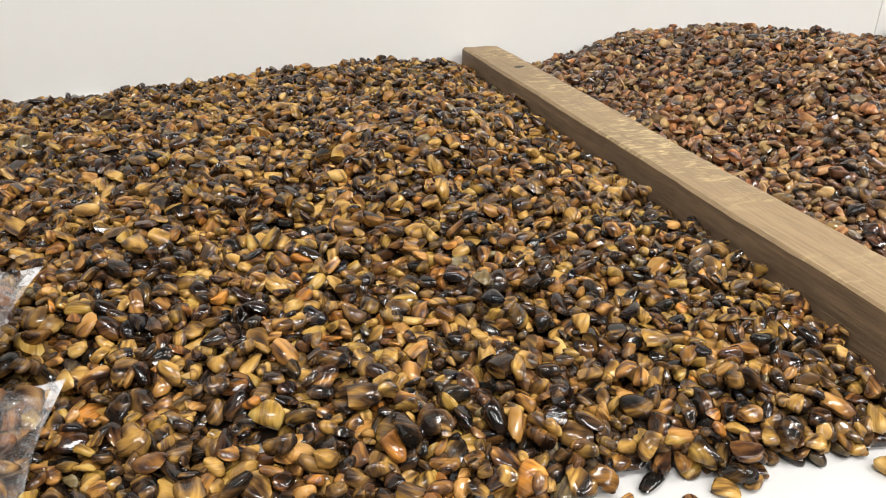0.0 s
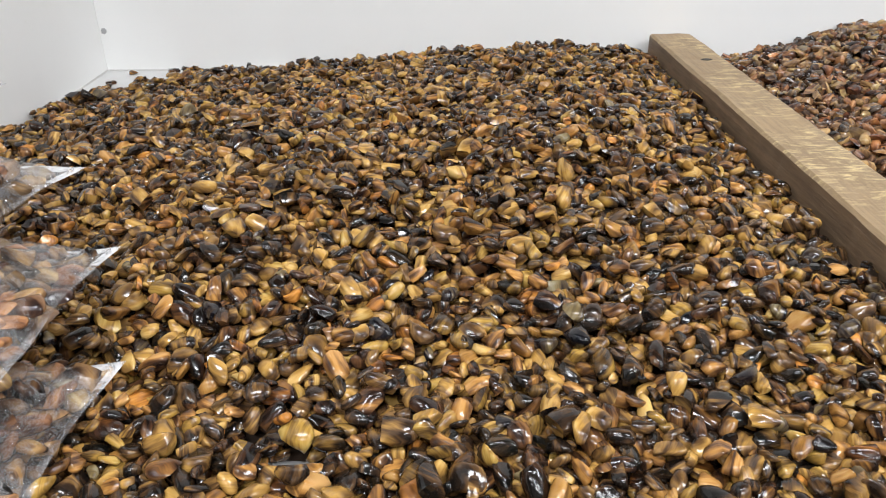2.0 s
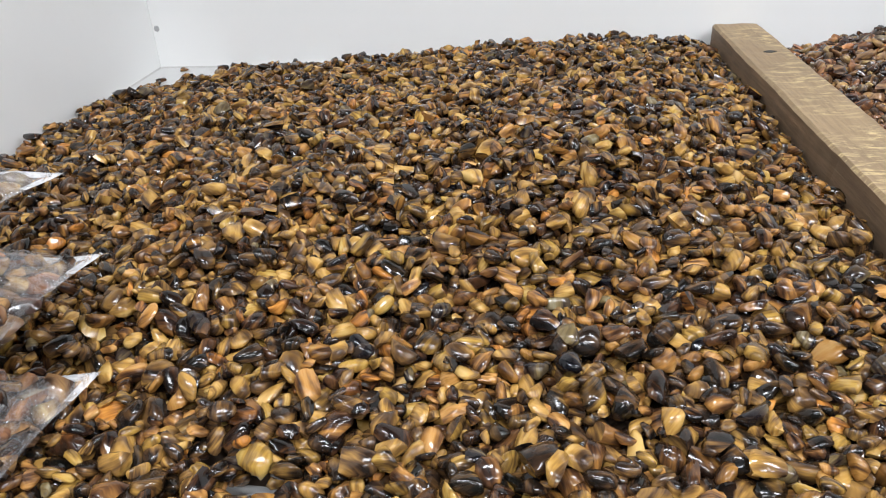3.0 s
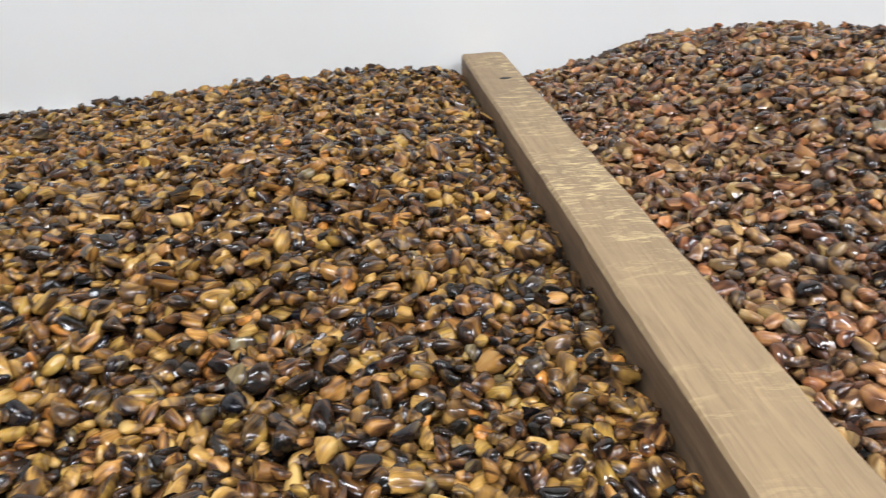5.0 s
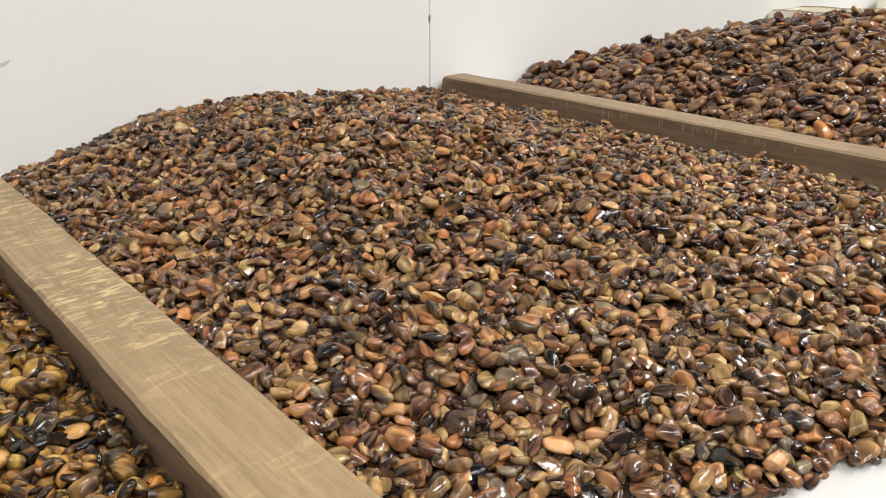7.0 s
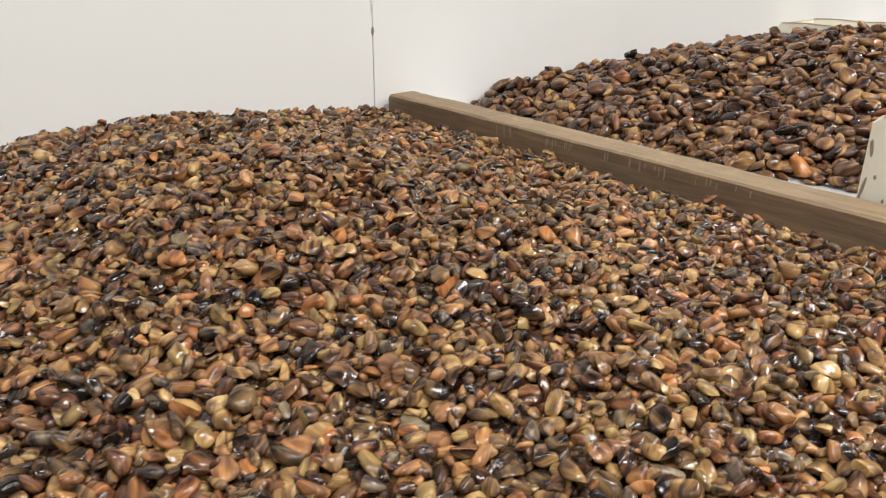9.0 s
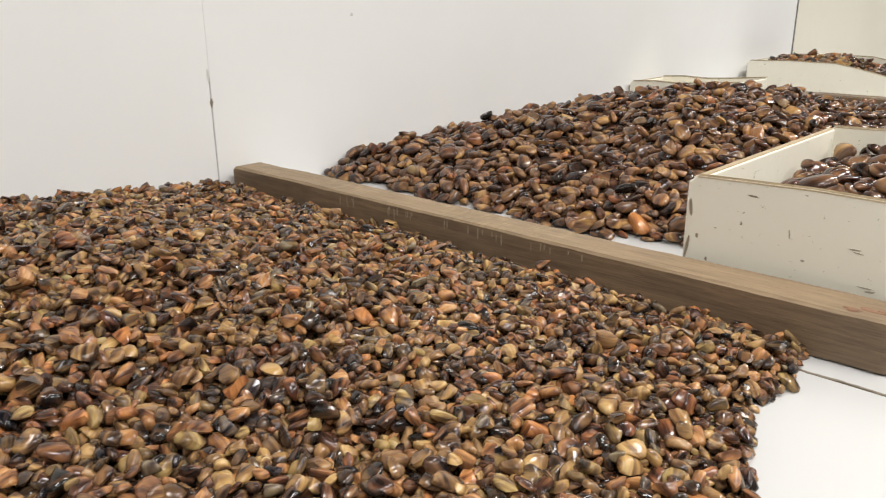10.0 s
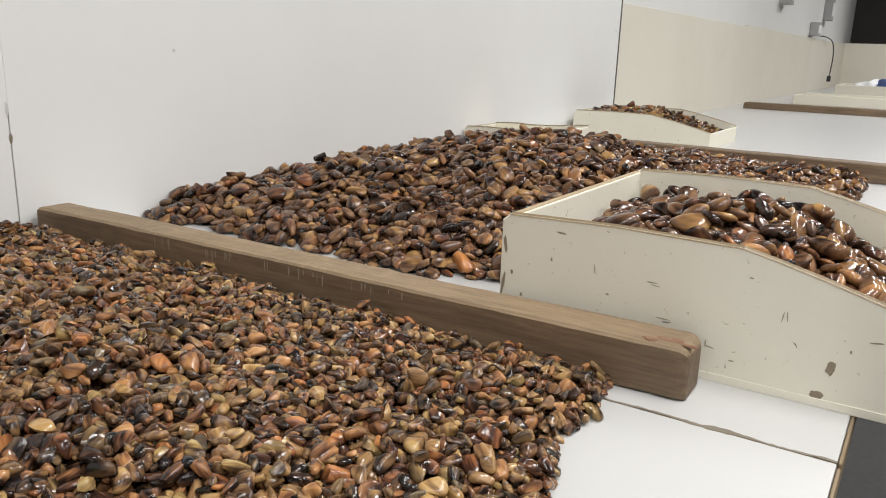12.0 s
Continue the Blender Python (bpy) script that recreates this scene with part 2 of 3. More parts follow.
FILM = clear_film("clear_film", 0.09, 0.09)
SEAL_FILM = clear_film("sealed_film", 0.36, 0.06)


# ---- mesh helpers ----
def mesh_of(name, bm, mat, smooth=False):
    me = bpy.data.meshes.new(name)
    bm.normal_update()
    bm.to_mesh(me)
    bm.free()
    me.materials.append(mat)
    if smooth:
        me.polygons.foreach_set("use_smooth", [True] * len(me.polygons))
    return me


def part(name, bm, mat, parent, label="", smooth=False):
    ob = new(name, mesh_of(name, bm, mat, smooth))
    ob.parent = parent
    if label:
        tagged(ob, label)
    return ob


def structure(name, bm, mat, label, category, smooth=False):
    return tagged(new(name, mesh_of(name, bm, mat, smooth)), label, category, kind="structure")


def thing(name, label, category, at=(0, 0, 0), turn=0.0, group=""):
    ob = new(name)
    ob.matrix_world = pose(*at, 0, 0, turn)
    return tagged(ob, label, category, group)


def slab(x0, x1, y0, y1, z0, z1, bevel=0.0, bm=None):
    own = bm is None
    bm = bmesh.new() if own else bm
    made = bmesh.ops.create_cube(bm, size=1, matrix=Matrix.LocRotScale(((x0 + x1) / 2, (y0 + y1) / 2, (z0 + z1) / 2), None, (x1 - x0, y1 - y0, z1 - z0)))
    if bevel:
        edges = list({e for v in made["verts"] for e in v.link_edges})
        bmesh.ops.bevel(bm, geom=edges, offset=bevel, segments=2, affect="EDGES", profile=0.5)
    return bm


def extruded(profile, thickness, axis="x"):
    """A flat outline of (y, z) points given depth along x, or of (x, z) points along y."""
    bm = bmesh.new()
    rings = []
    for d in (0.0, thickness):
        rings.append([bm.verts.new((d, p, q) if axis == "x" else (p, d, q)) for p, q in profile])
    n = len(profile)
    bm.faces.new(rings[0][::-1])
    bm.faces.new(rings[1])
    for i in range(n):
        bm.faces.new((rings[0][i], rings[0][(i + 1) % n], rings[1][(i + 1) % n], rings[1][i]))
    bmesh.ops.recalc_face_normals(bm, faces=bm.faces)
    return bm


# ---- the room ----
X0, X1, Y0 = -3.2, 12.6, -3.6
structure("floor", slab(X0, X1, Y0, 0.3, FLOOR - 0.1, FLOOR), CONCRETE, "dark grey concrete workshop floor below the tables", "floor")
# Ceiling, south and west walls: added out of view, dark to deepen contrast.
structure("ceiling", slab(X0, X1, Y0, 0.3, CEILING, CEILING + 0.1), UNSEEN_CEILING_DARK, "unseen ceiling, coloured near-black to keep stone reflections dark", "ceiling")
structure("wall_south", slab(X0, X1, Y0 - 0.1, Y0, FLOOR, CEILING), UNSEEN_WALL_DARK, "unseen south wall, coloured near-black to keep stone reflections dark", "wall")
structure("wall_west", slab(X0 - 0.1, X0, Y0, 0.3, FLOOR, CEILING), UNSEEN_WALL_DARK, "unseen west wall, coloured near-black to keep stone reflections dark", "wall")
structure("wall_north", slab(X0, X1, 0.035, 0.15, FLOOR, CEILING), WHITE_PANEL, "white painted wall behind the sorting table", "wall")
structure("wall_east", slab(X1, X1 + 0.1, Y0, 0.3, FLOOR, CEILING), OPENING_SHADE, "end wall coloured near-black in place of a shaded opening", "wall")

SEAM, SEAM2 = 0.0, 2.75
structure("panel_1", slab(-1.80, SEAM - 0.0009, 0.0, 0.03, -0.03, 1.5, 0.001), WHITE_PANEL, "white laminated wall panel behind the stone piles", "wall panel")
structure("panel_2", slab(SEAM + 0.0009, SEAM2 - 0.004, 0.0, 0.03, -0.03, 1.5, 0.001), WHITE_PANEL, "white laminated wall panel with a dark open joint", "wall panel")
structure("panel_3", slab(SEAM2 + 0.004, 5.35, 0.0, 0.03, -0.03, 0.555, 0.002), CREAM_PANEL, "cream painted low wall panel with scuffs", "wall panel")
structure("panel_4", slab(5.354, 11.7, 0.004, 0.03, -0.03, 0.565, 0.002), CREAM_PANEL, "cream painted low wall panel far along the table", "wall panel")
structure("side_panel", slab(-1.83, -1.80, -1.25, 0.03, -0.03, 1.5, 0.001), WHITE_PANEL, "white laminated side panel closing the table end", "wall panel")
structure("joint_fill", slab(SEAM2 - 0.0055, SEAM2 + 0.0055, -0.002, 0.03, 0.0, 1.2), DARK_GAP, "dark open joint between wall panels", "joint")
structure("joint_fill_2", slab(SEAM - 0.0009, SEAM + 0.0009, 0.004, 0.03, 0.0, 0.21), DARK_GAP, "thin dark joint between white wall panels", "joint")
structure("joint_fill_3", slab(SEAM - 0.0009, SEAM + 0.0009, 0.0008, 0.03, 0.21, 1.5), WHITE_PANEL, "white filled joint between wall panels", "joint")
structure("end_panel", slab(11.7, 11.75, -1.3, 0.03, -0.03, 0.58, 0.002), CREAM_PANEL, "cream low panel closing the far table end", "wall panel")

# tabletop boards, their front edging and the joint between them
TABLE_Y = -1.25
table = thing("work_table", "long white laminated sorting table against the wall", "table")
for bx0, bx1 in ((-1.80, 0.006), (0.0095, 2.44), (2.443, 4.88), (4.883, 7.3), (7.303, 11.7)):
    part("board", slab(bx0, bx1, TABLE_Y + 0.012, 0.0, -0.03, 0.0, 0.0012), TABLE_WHITE, table, "white laminated tabletop board")
for bx0, bx1 in ((-1.80, 0.004), (0.012, 2.44), (2.443, 4.88), (4.883, 11.7)):
    part("edging", slab(bx0, bx1, TABLE_Y + 0.008, TABLE_Y + 0.0115, -0.031, -0.0015, 0.002), EDGE_WOOD, table, "bare brown wooden edging")
part("apron", slab(-1.80, 11.7, TABLE_Y + 0.03, TABLE_Y + 0.05, -0.12, -0.031), EDGE_WOOD, table, "wooden apron under the tabletop")
for lx in (-1.72, 0.9, 3.6, 6.4, 9.0, 11.6):
    for ly in (-1.18, -0.08):
        part("leg", slab(lx - 0.03, lx + 0.03, ly - 0.03, ly + 0.03, FLOOR, -0.031, 0.003), EDGE_WOOD, table)


def joint_strip():
    """The ragged dirty joint between two boards, from under the beam to the front edge."""
    bm = bmesh.new()
    rnd = random.Random(5)
    left, right = [], []
    for i in range(61):
        y = -0.98 - 0.258 * i / 60
        mid = 0.0078 + 0.0012 * math.sin(i * 0.35) + rnd.uniform(-0.0006, 0.0006)
        w = 0.0007 + 0.0026 * abs(noise.noise((y * 30, 1.3, 0))) + rnd.uniform(0, 0.0010)
        if 34 < i < 40:
            w += 0.0022
        left.append(bm.verts.new((mid - w, y, 0.0006)))
        right.append(bm.verts.new((mid + w, y, 0.0006)))
    for i in range(60):
        bm.faces.new((left[i], left[i + 1], right[i + 1], right[i]))
    base = bmesh.ops.extrude_face_region(bm, geom=list(bm.faces))
    for v in base["geom"]:
        if isinstance(v, bmesh.types.BMVert):
            v.co.z -= 0.02
    bmesh.ops.recalc_face_normals(bm, faces=bm.faces)
    return bm


part("joint", joint_strip(), GAP_DIRT, table, "ragged brown dirty joint between boards")
def base_joint(x0, x1, y0, y1):
    return slab(x0, x1, y0, y1, 0.0002, 0.0022)


structure("trim_wall", base_joint(-1.798, -0.93, -0.0015, 0.0), SCUFF, "thin grey line where wall and table meet", "joint")
structure("trim_side", base_joint(-1.80, -1.7985, -1.2, -0.003), SCUFF, "thin grey line where side panel and table meet", "joint")


# ---- ceiling lamps ----
def ceiling_lamp():
    ob = thing("ceiling_lamp", "white fluorescent batten lamp on the ceiling", "lamp", group="ceiling lamps")
    part("housing", slab(-0.63, 0.63, -0.1, 0.1, -0.05, 0.0, 0.006), LAMP_BODY, ob)
    for s in (-1, 1):
        part("end_cap", slab(s * 0.62 - 0.015, s * 0.62 + 0.015, -0.105, 0.105, -0.075, 0.0, 0.004), LAMP_BODY, ob)
    return ob


first_lamp = ceiling_lamp()
first_lamp.matrix_world = pose(*LAMP_SPOTS[0], CEILING)
for lx, ly in LAMP_SPOTS[1:]:
    copy_thing(first_lamp, pose(lx, ly, CEILING))


# ---- timber battens ----
def batten_mesh(width, height, length, seed, round_far=0.02):
    """A worn batten from y=0 to y=-length, its far top corner rounded off."""
    bm = bmesh.new()
    rnd = random.Random(seed)
    n = 60
    stops = [i / n for i in range(n + 1)]
    stops = sorted(stops + [k / length for k in (0.002, 0.005, 0.009, 0.013)] + [1 - k / length for k in (0.001, 0.003, 0.006, 0.010, 0.014)])
    rings = []
    ch = 0.0032
    sect = [(-0.5, 0, 0, 0.002), (-0.5, 0, 0, ch), (-0.5, 1, 0, -ch), (-0.5, 1, ch, 0), (-0.17, 1, 0, 0), (0.17, 1, 0, 0), (0.5, 1, -ch, 0), (0.5, 1, 0, -ch), (0.5, 0, 0, ch), (0.5, 0, 0, 0.002)]
    for s in stops:
        y = -length * s
        ring = []
        end = min(s, 1 - s) * length
        taper = 0.0
        if s * length < round_far:
            taper = round_far - math.sqrt(max(0.0, round_far ** 2 - (round_far - s * length) ** 2))
        elif (1 - s) * length < 0.014:
            taper = 0.014 - math.sqrt(max(0.0, 0.014 ** 2 - (0.014 - (1 - s) * length) ** 2))
        for k, (fx, fz, dx, dz) in enumerate(sect):
            w = noise.noise((y * 7 + seed, k * 1.7, 0)) * 0.0016 + noise.noise((y * 45 + seed, k * 0.9, 3)) * 0.0008
            x = fx * (width - taper * 0.9) + dx + w
            z = fz * height + dz + (w * 0.7 if fz else 0) - (taper * 0.8 if fz else 0)
            ring.append(bm.verts.new((x, y, max(0.0, z))))
        rings.append(ring)
    m = len(sect)
    for a, b in zip(rings, rings[1:]):
        for k in range(m):
            bm.faces.new((a[k], a[(k + 1) % m], b[(k + 1) % m], b[k]))
    bm.faces.new(rings[0][::-1])
    bm.faces.new(rings[-1])
    bmesh.ops.recalc_face_normals(bm, faces=bm.faces)
    return bm


def batten(at, to, width, height, label, mat, seed):
    d = Vector(to) - Vector(at)
    turn = math.degrees(math.atan2(d.x, -d.y))
    ob = thing("timber_batten", label, "batten", (*at, 0.0), turn, "battens between the stone piles")
    body = part("body", batten_mesh(width, height, d.length, seed), mat, ob)
    # Faces not turned upward take the darker wood, with shade in its colour.
    body.data.materials.append(TIMBER_SHADED_SIDE)
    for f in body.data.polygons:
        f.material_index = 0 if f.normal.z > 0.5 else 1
    return ob


def flat_patch(cx, cy, rx, ry, z, seed, depth=0.0012):
    """A small ragged raised patch, such as a knot or a splintered spot."""
    bm = bmesh.new()
    ring = []
    for i in range(18):
        a = i / 18 * math.tau
        k = 1 + 0.35 * noise.noise((math.cos(a) * 1.7 + seed, math.sin(a) * 1.7, seed))
        ring.append(bm.verts.new((cx + rx * k * math.cos(a), cy + ry * k * math.sin(a), z)))
    top = [bm.verts.new(v.co * 1.0 + Vector(((cx - v.co.x) * 0.25, (cy - v.co.y) * 0.25, depth))) for v in ring]
    bm.faces.new(top)
    for i in range(18):
        bm.faces.new((ring[i], ring[(i + 1) % 18], top[(i + 1) % 18], top[i]))
    return bm


batten_a = batten((-0.885, -0.006), (-0.886, -1.10), 0.066, 0.055, "worn brown timber batten lying between two stone piles", TIMBER, 3)
part("knot", flat_patch(0.004, -0.186, 0.009, 0.005, 0.0550, 2), DARK_GAP, batten_a, "dark knot hole")
batten_b = batten((0.049, -0.008), (0.073, -1.096), 0.058, 0.055, "weathered grey-brown timber batten with a splintered end", TIMBER_B, 11)
torn = random.Random(8)
for k in range(9):
    part("splinter", flat_patch(torn.uniform(-0.021, 0.004), -1.086 + 0.042 * torn.random(), torn.uniform(0.002, 0.005), torn.uniform(0.005, 0.011), 0.0546, k + 7, torn.uniform(0.0006, 0.0018)), BROKEN_WOOD, batten_b, "reddish splintered wood at the end")


def smear(y, z, ry, rz, seed):
    bm = flat_patch(0.0, 0.0, rz, ry, 0.0, seed, 0.0005)
    bmesh.ops.transform(bm, matrix=Matrix.Translation((-0.0288, y, z)) @ Matrix.Rotation(-math.pi / 2, 4, "Y"), verts=bm.verts)
    return bm


drips = random.Random(9)
for k in range(30):
    my = drips.choice((-0.315, -0.45, -0.56, -0.60, -0.70, -0.72)) + drips.gauss(0, 0.018)
    reach = drips.uniform(0.003, 0.010)
    part("smear", smear(my, 0.050 - reach, drips.uniform(0.0005, 0.0014), reach, k + 40), SMEAR, batten_b, "pale dried smear on the wood")
batten((1.83, -0.26), (1.83, -1.24), 0.06, 0.055, "dark timber batten beside the pile of larger stones", TIMBER_DARK, 23)
batten((4.98, -0.12), (4.98, -1.24), 0.08, 0.044, "dark timber batten far along the table", TIMBER_DARK, 31)


# ---- tumbled stones ----
def stone_proto(seed, n, rounded=False):
    """A tumbled stone of half-length 1: a rounded block with flattened sides. Returns points and quads."""
    rnd = random.Random(seed)
    pts, index, quads = [], {}, []

    def vid(p):
        key = tuple(round(c, 5) for c in p)
        if key not in index:
            index[key] = len(pts)
            pts.append(p)
        return index[key]

    for axis in range(3):
        for side in (-1, 1):
            for i in range(n):
                for j in range(n):
                    q = []
                    for di, dj in ((0, 0), (1, 0), (1, 1), (0, 1)):
                        p = [0.0, 0.0, 0.0]
                        p[axis] = float(side)
                        p[(axis + 1) % 3] = 2 * (i + di) / n - 1
                        p[(axis + 2) % 3] = 2 * (j + dj) / n - 1
                        q.append(vid(tuple(p)))
                    quads.append(q if side > 0 else q[::-1])
    p = np.array(pts)
    pw = rnd.uniform(2.0, 2.6) if rounded else rnd.uniform(2.4, 4.3)
    p = np.tan(p * 0.72) / np.tan(0.72)
    p = p / (np.abs(p) ** pw).sum(1, keepdims=True) ** (1 / pw)
    for _ in range(rnd.randint(1, 3) if rounded else rnd.randint(3, 6)):
        d = np.array([rnd.gauss(0, 1) for _ in range(3)])
        d /= np.linalg.norm(d)
        lim = rnd.uniform(0.68, 0.9) if rounded else rnd.uniform(0.52, 0.88)
        over = np.maximum(0, p @ d - lim)
        p = p - np.outer(over * 0.95, d)
    p[:, 0] *= 1 + 0.28 * rnd.uniform(-1, 1) * p[:, 1]
    p[:, 1] *= 1 + 0.38 * rnd.uniform(-1, 1) * p[:, 0]
    p[:, 2] += 0.16 * rnd.uniform(-1, 1) * p[:, 0] ** 2
    p = p + 0.05 * np.array([[noise.noise((*(q * 1.6), seed + k * 7.0)[:3]) if k == 0 else noise.noise((q[2] * 1.6 + seed, q[0] * 1.6, q[1] * 1.6 + k)) for k in range(3)] for q in p])
    p = p - (p.max(0) + p.min(0)) / 2
    p = p / ((p.max(0) - p.min(0)) / 2)
    p = p * np.array([1.0, rnd.uniform(0.46, 0.86), rnd.uniform(0.30, 0.46) if rounded else rnd.uniform(0.34, 0.60)])
    return p, np.array(quads)


PROTO_N = 40
PROTOS = {n: [stone_proto(100 + i, n) for i in range(PROTO_N)] + [stone_proto(300 + i, n, True) for i in range(20)] for n in (2, 3, 4)}
ANGULAR, ROUNDED = (0, PROTO_N), (PROTO_N, PROTO_N + 20)
SHARED = {}


def shared_stone(k, mat):
    """One mesh for each shape and kind of stone, shared by single stones."""
    key = (k, mat.name)
    if key not in SHARED:
        p, q = PROTOS[4][k]
        me = bpy.data.meshes.new("stone")
        me.from_pydata([tuple(v) for v in p], [], [tuple(int(i) for i in f) for f in q])
        me.polygons.foreach_set("use_smooth", [True] * len(q))
        at = me.attributes.new("local", "FLOAT_VECTOR", "POINT")
        at.data.foreach_set("vector", p.astype(np.float32).ravel())
        me.materials.append(mat)
        me.set_sharp_from_angle(angle=radians(62))
        SHARED[key] = me
    return SHARED[key]


def heap_mesh(name, stones, mat, fine):
    """All the given stones (shape, matrix) in one mesh."""
    verts, faces, local, base = [], [], [], 0
    for (k, m), f in zip(stones, fine):
        p, q = PROTOS[f][k]
        mm = np.array(m)
        verts.append(p @ mm[:3, :3].T + mm[:3, 3])
        faces.append(q + base)
        local.append(p)
        base += len(p)
    v, f, lo = np.concatenate(verts).astype(np.float32), np.concatenate(faces).astype(np.int32), np.concatenate(local).astype(np.float32)
    me = bpy.data.meshes.new(name)
    me.vertices.add(len(v))
    me.vertices.foreach_set("co", v.ravel())
    me.loops.add(f.size)
    me.loops.foreach_set("vertex_index", f.ravel())
    me.polygons.add(len(f))
    me.polygons.foreach_set("loop_start", np.arange(0, f.size, 4, dtype=np.int32))
    me.polygons.foreach_set("loop_total", np.full(len(f), 4, dtype=np.int32))
    me.polygons.foreach_set("use_smooth", np.ones(len(f), dtype=bool))
    at = me.attributes.new("local", "FLOAT_VECTOR", "POINT")
    at.data.foreach_set("vector", lo.ravel())
    me.update(calc_edges=True)
    me.materials.append(mat)
    me.set_sharp_from_angle(angle=radians(62))
    return me


def settle(box, height, half, count, seed, floor_z=0.0, cell=0.004, depth=1.6, lift=0.88, blocked=None, spread=0.27, shapes=ANGULAR):
    """Drops stones one by one over a region until they reach the wished height. Each comes to rest on those below it and leans with them."""
    rng = np.random.RandomState(seed)
    x0, x1, y0, y1 = box
    nx, ny = int((x1 - x0) / cell) + 1, int((y1 - y0) / cell) + 1
    gx, gy = np.meshgrid(x0 + np.arange(nx) * cell, y0 + np.arange(ny) * cell, indexing="ij")
    want = height(gx, gy)
    thick = half * 1.05
    hm = np.maximum(floor_z, want - depth * thick)
    out = []
    misses = 0
    while len(out) < count and misses < 900:
        ks = rng.randint(0, nx, 7), rng.randint(0, ny, 7)
        lack = want[ks] - hm[ks]
        b = int(np.argmax(lack))
        i, j = ks[0][b], ks[1][b]
        s = half * float(np.clip(np.exp(rng.normal(0, spread)), 0.56, 1.5))
        k = rng.randint(*shapes)
        _, pb, pc = PROTOS[3][k][0].max(0)
        if lack[b] < s * pc * 0.95:
            misses += 1
            continue
        px, py = gx[i, j] + rng.uniform(-0.5, 0.5) * cell, gy[i, j] + rng.uniform(-0.5, 0.5) * cell
        r = s * 0.95
        if px - r * 0.8 < x0 or px + r * 0.8 > x1 or py - r * 0.8 < y0 or py + r * 0.8 > y1:
            misses += 1
            continue
        if blocked is not None and blocked(px, py, r):
            misses += 1
            continue
        misses = 0
        w = max(1, int(r / cell))
        i0, i1, j0, j1 = max(0, i - w), min(nx, i + w + 1), max(0, j - w), min(ny, j + w + 1)
        yaw = rng.uniform(0, math.tau)
        c, sn = math.cos(yaw), math.sin(yaw)
        dx, dy = gx[i0:i1, j0:j1] - px, gy[i0:i1, j0:j1] - py
        u, v = (dx * c + dy * sn) / s, (-dx * sn + dy * c) / (s * pb)
        inside = u * u + v * v < 1.0
        if inside.sum() < 4:
            continue
        hs = hm[i0:i1, j0:j1]
        hx, hy, hz = dx[inside], dy[inside], hs[inside]
        cx, cy, cz = hx - hx.mean(), hy - hy.mean(), hz - hz.mean()
        sxx, sxy, syy, sxz, syz = cx @ cx, cx @ cy, cy @ cy, cx @ cz, cy @ cz
        det = sxx * syy - sxy * sxy + 1e-14
        tx = min(0.6, max(-0.6, (sxz * syy - syz * sxy) / det))
        ty = min(0.6, max(-0.6, (syz * sxx - sxz * sxy) / det))
        low = hz.max() - floor_z < 0.002
        if not low:
            tx, ty = tx + rng.normal(0, 0.12), ty + rng.normal(0, 0.12)
        above = np.sort(hz - tx * hx - ty * hy)
        rest = float(above[int(0.76 * (len(above) - 1))])
        pz = rest + s * pc * (0.97 if low else lift)
        up = Vector((-tx, -ty, 1.0)).normalized()
        fwd = Vector((c, sn, tx * c + ty * sn)).normalized()
        side = up.cross(fwd).normalized()
        fwd = side.cross(up)
        if not low and rng.rand() < 0.14:
            roll = Matrix.Rotation(rng.normal(0, 0.6), 3, "X")
        else:
            roll = Matrix.Rotation(math.pi if rng.rand() < 0.5 else 0.0, 3, "X")
        m3 = Matrix((fwd, side, up)).transposed() @ roll
        m = Matrix.Translation((px, py, pz)) @ (m3 @ Matrix.Diagonal((s, s, s))).to_4x4()
        out.append((k, m))
        top = pz + tx * dx + ty * dy + s * pc * np.sqrt(np.maximum(0, 1 - u * u - v * v)) * 0.92
        hs[inside] = np.maximum(hs[inside], top[inside])
    return out


def pile_of(name, label, stones, kind_of, near, fine, category="stones", group=""):
    """A pile: the stones nearest to the front as single pieces, the rest as one mesh."""
    single_mat, heap_mat = STONE_SETS[kind_of]
    ob = thing(name, label, category, group=group)
    order = sorted(range(len(stones)), key=lambda i: near(stones[i][1].translation))
    inv = ob.matrix_world.inverted()
    singles = order[:300]
    for i in singles:
        k, m = stones[i]
        s = new("stone", shared_stone(k, single_mat))
        s.parent = ob
        s.matrix_local = inv @ m
    rest = order[300:]
    if rest:
        heap = new("loose_stones", heap_mesh("loose_stones", [(stones[i][0], inv @ stones[i][1]) for i in rest], heap_mat, [fine(stones[i][1].translation) for i in rest]))
        heap.parent = ob
        tagged(heap, "heaped polished tiger's eye stones", kind="stuff")
    return ob


def shade_sheet(home, box, height, drop, floor_z=0.0, step=0.012):
    """A dark sheet added under a pile's loose top layers, stopping light in gaps."""
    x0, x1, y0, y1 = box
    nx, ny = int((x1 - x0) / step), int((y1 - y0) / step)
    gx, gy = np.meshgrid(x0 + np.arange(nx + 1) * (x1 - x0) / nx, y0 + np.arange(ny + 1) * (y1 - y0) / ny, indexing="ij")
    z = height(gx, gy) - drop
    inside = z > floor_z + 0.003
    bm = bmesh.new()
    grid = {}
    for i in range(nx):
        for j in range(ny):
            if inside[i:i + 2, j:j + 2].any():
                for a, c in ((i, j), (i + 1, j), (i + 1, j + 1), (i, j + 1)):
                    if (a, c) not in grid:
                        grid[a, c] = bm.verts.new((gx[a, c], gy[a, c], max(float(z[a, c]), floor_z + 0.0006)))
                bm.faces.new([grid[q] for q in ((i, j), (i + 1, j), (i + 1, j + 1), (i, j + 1))])
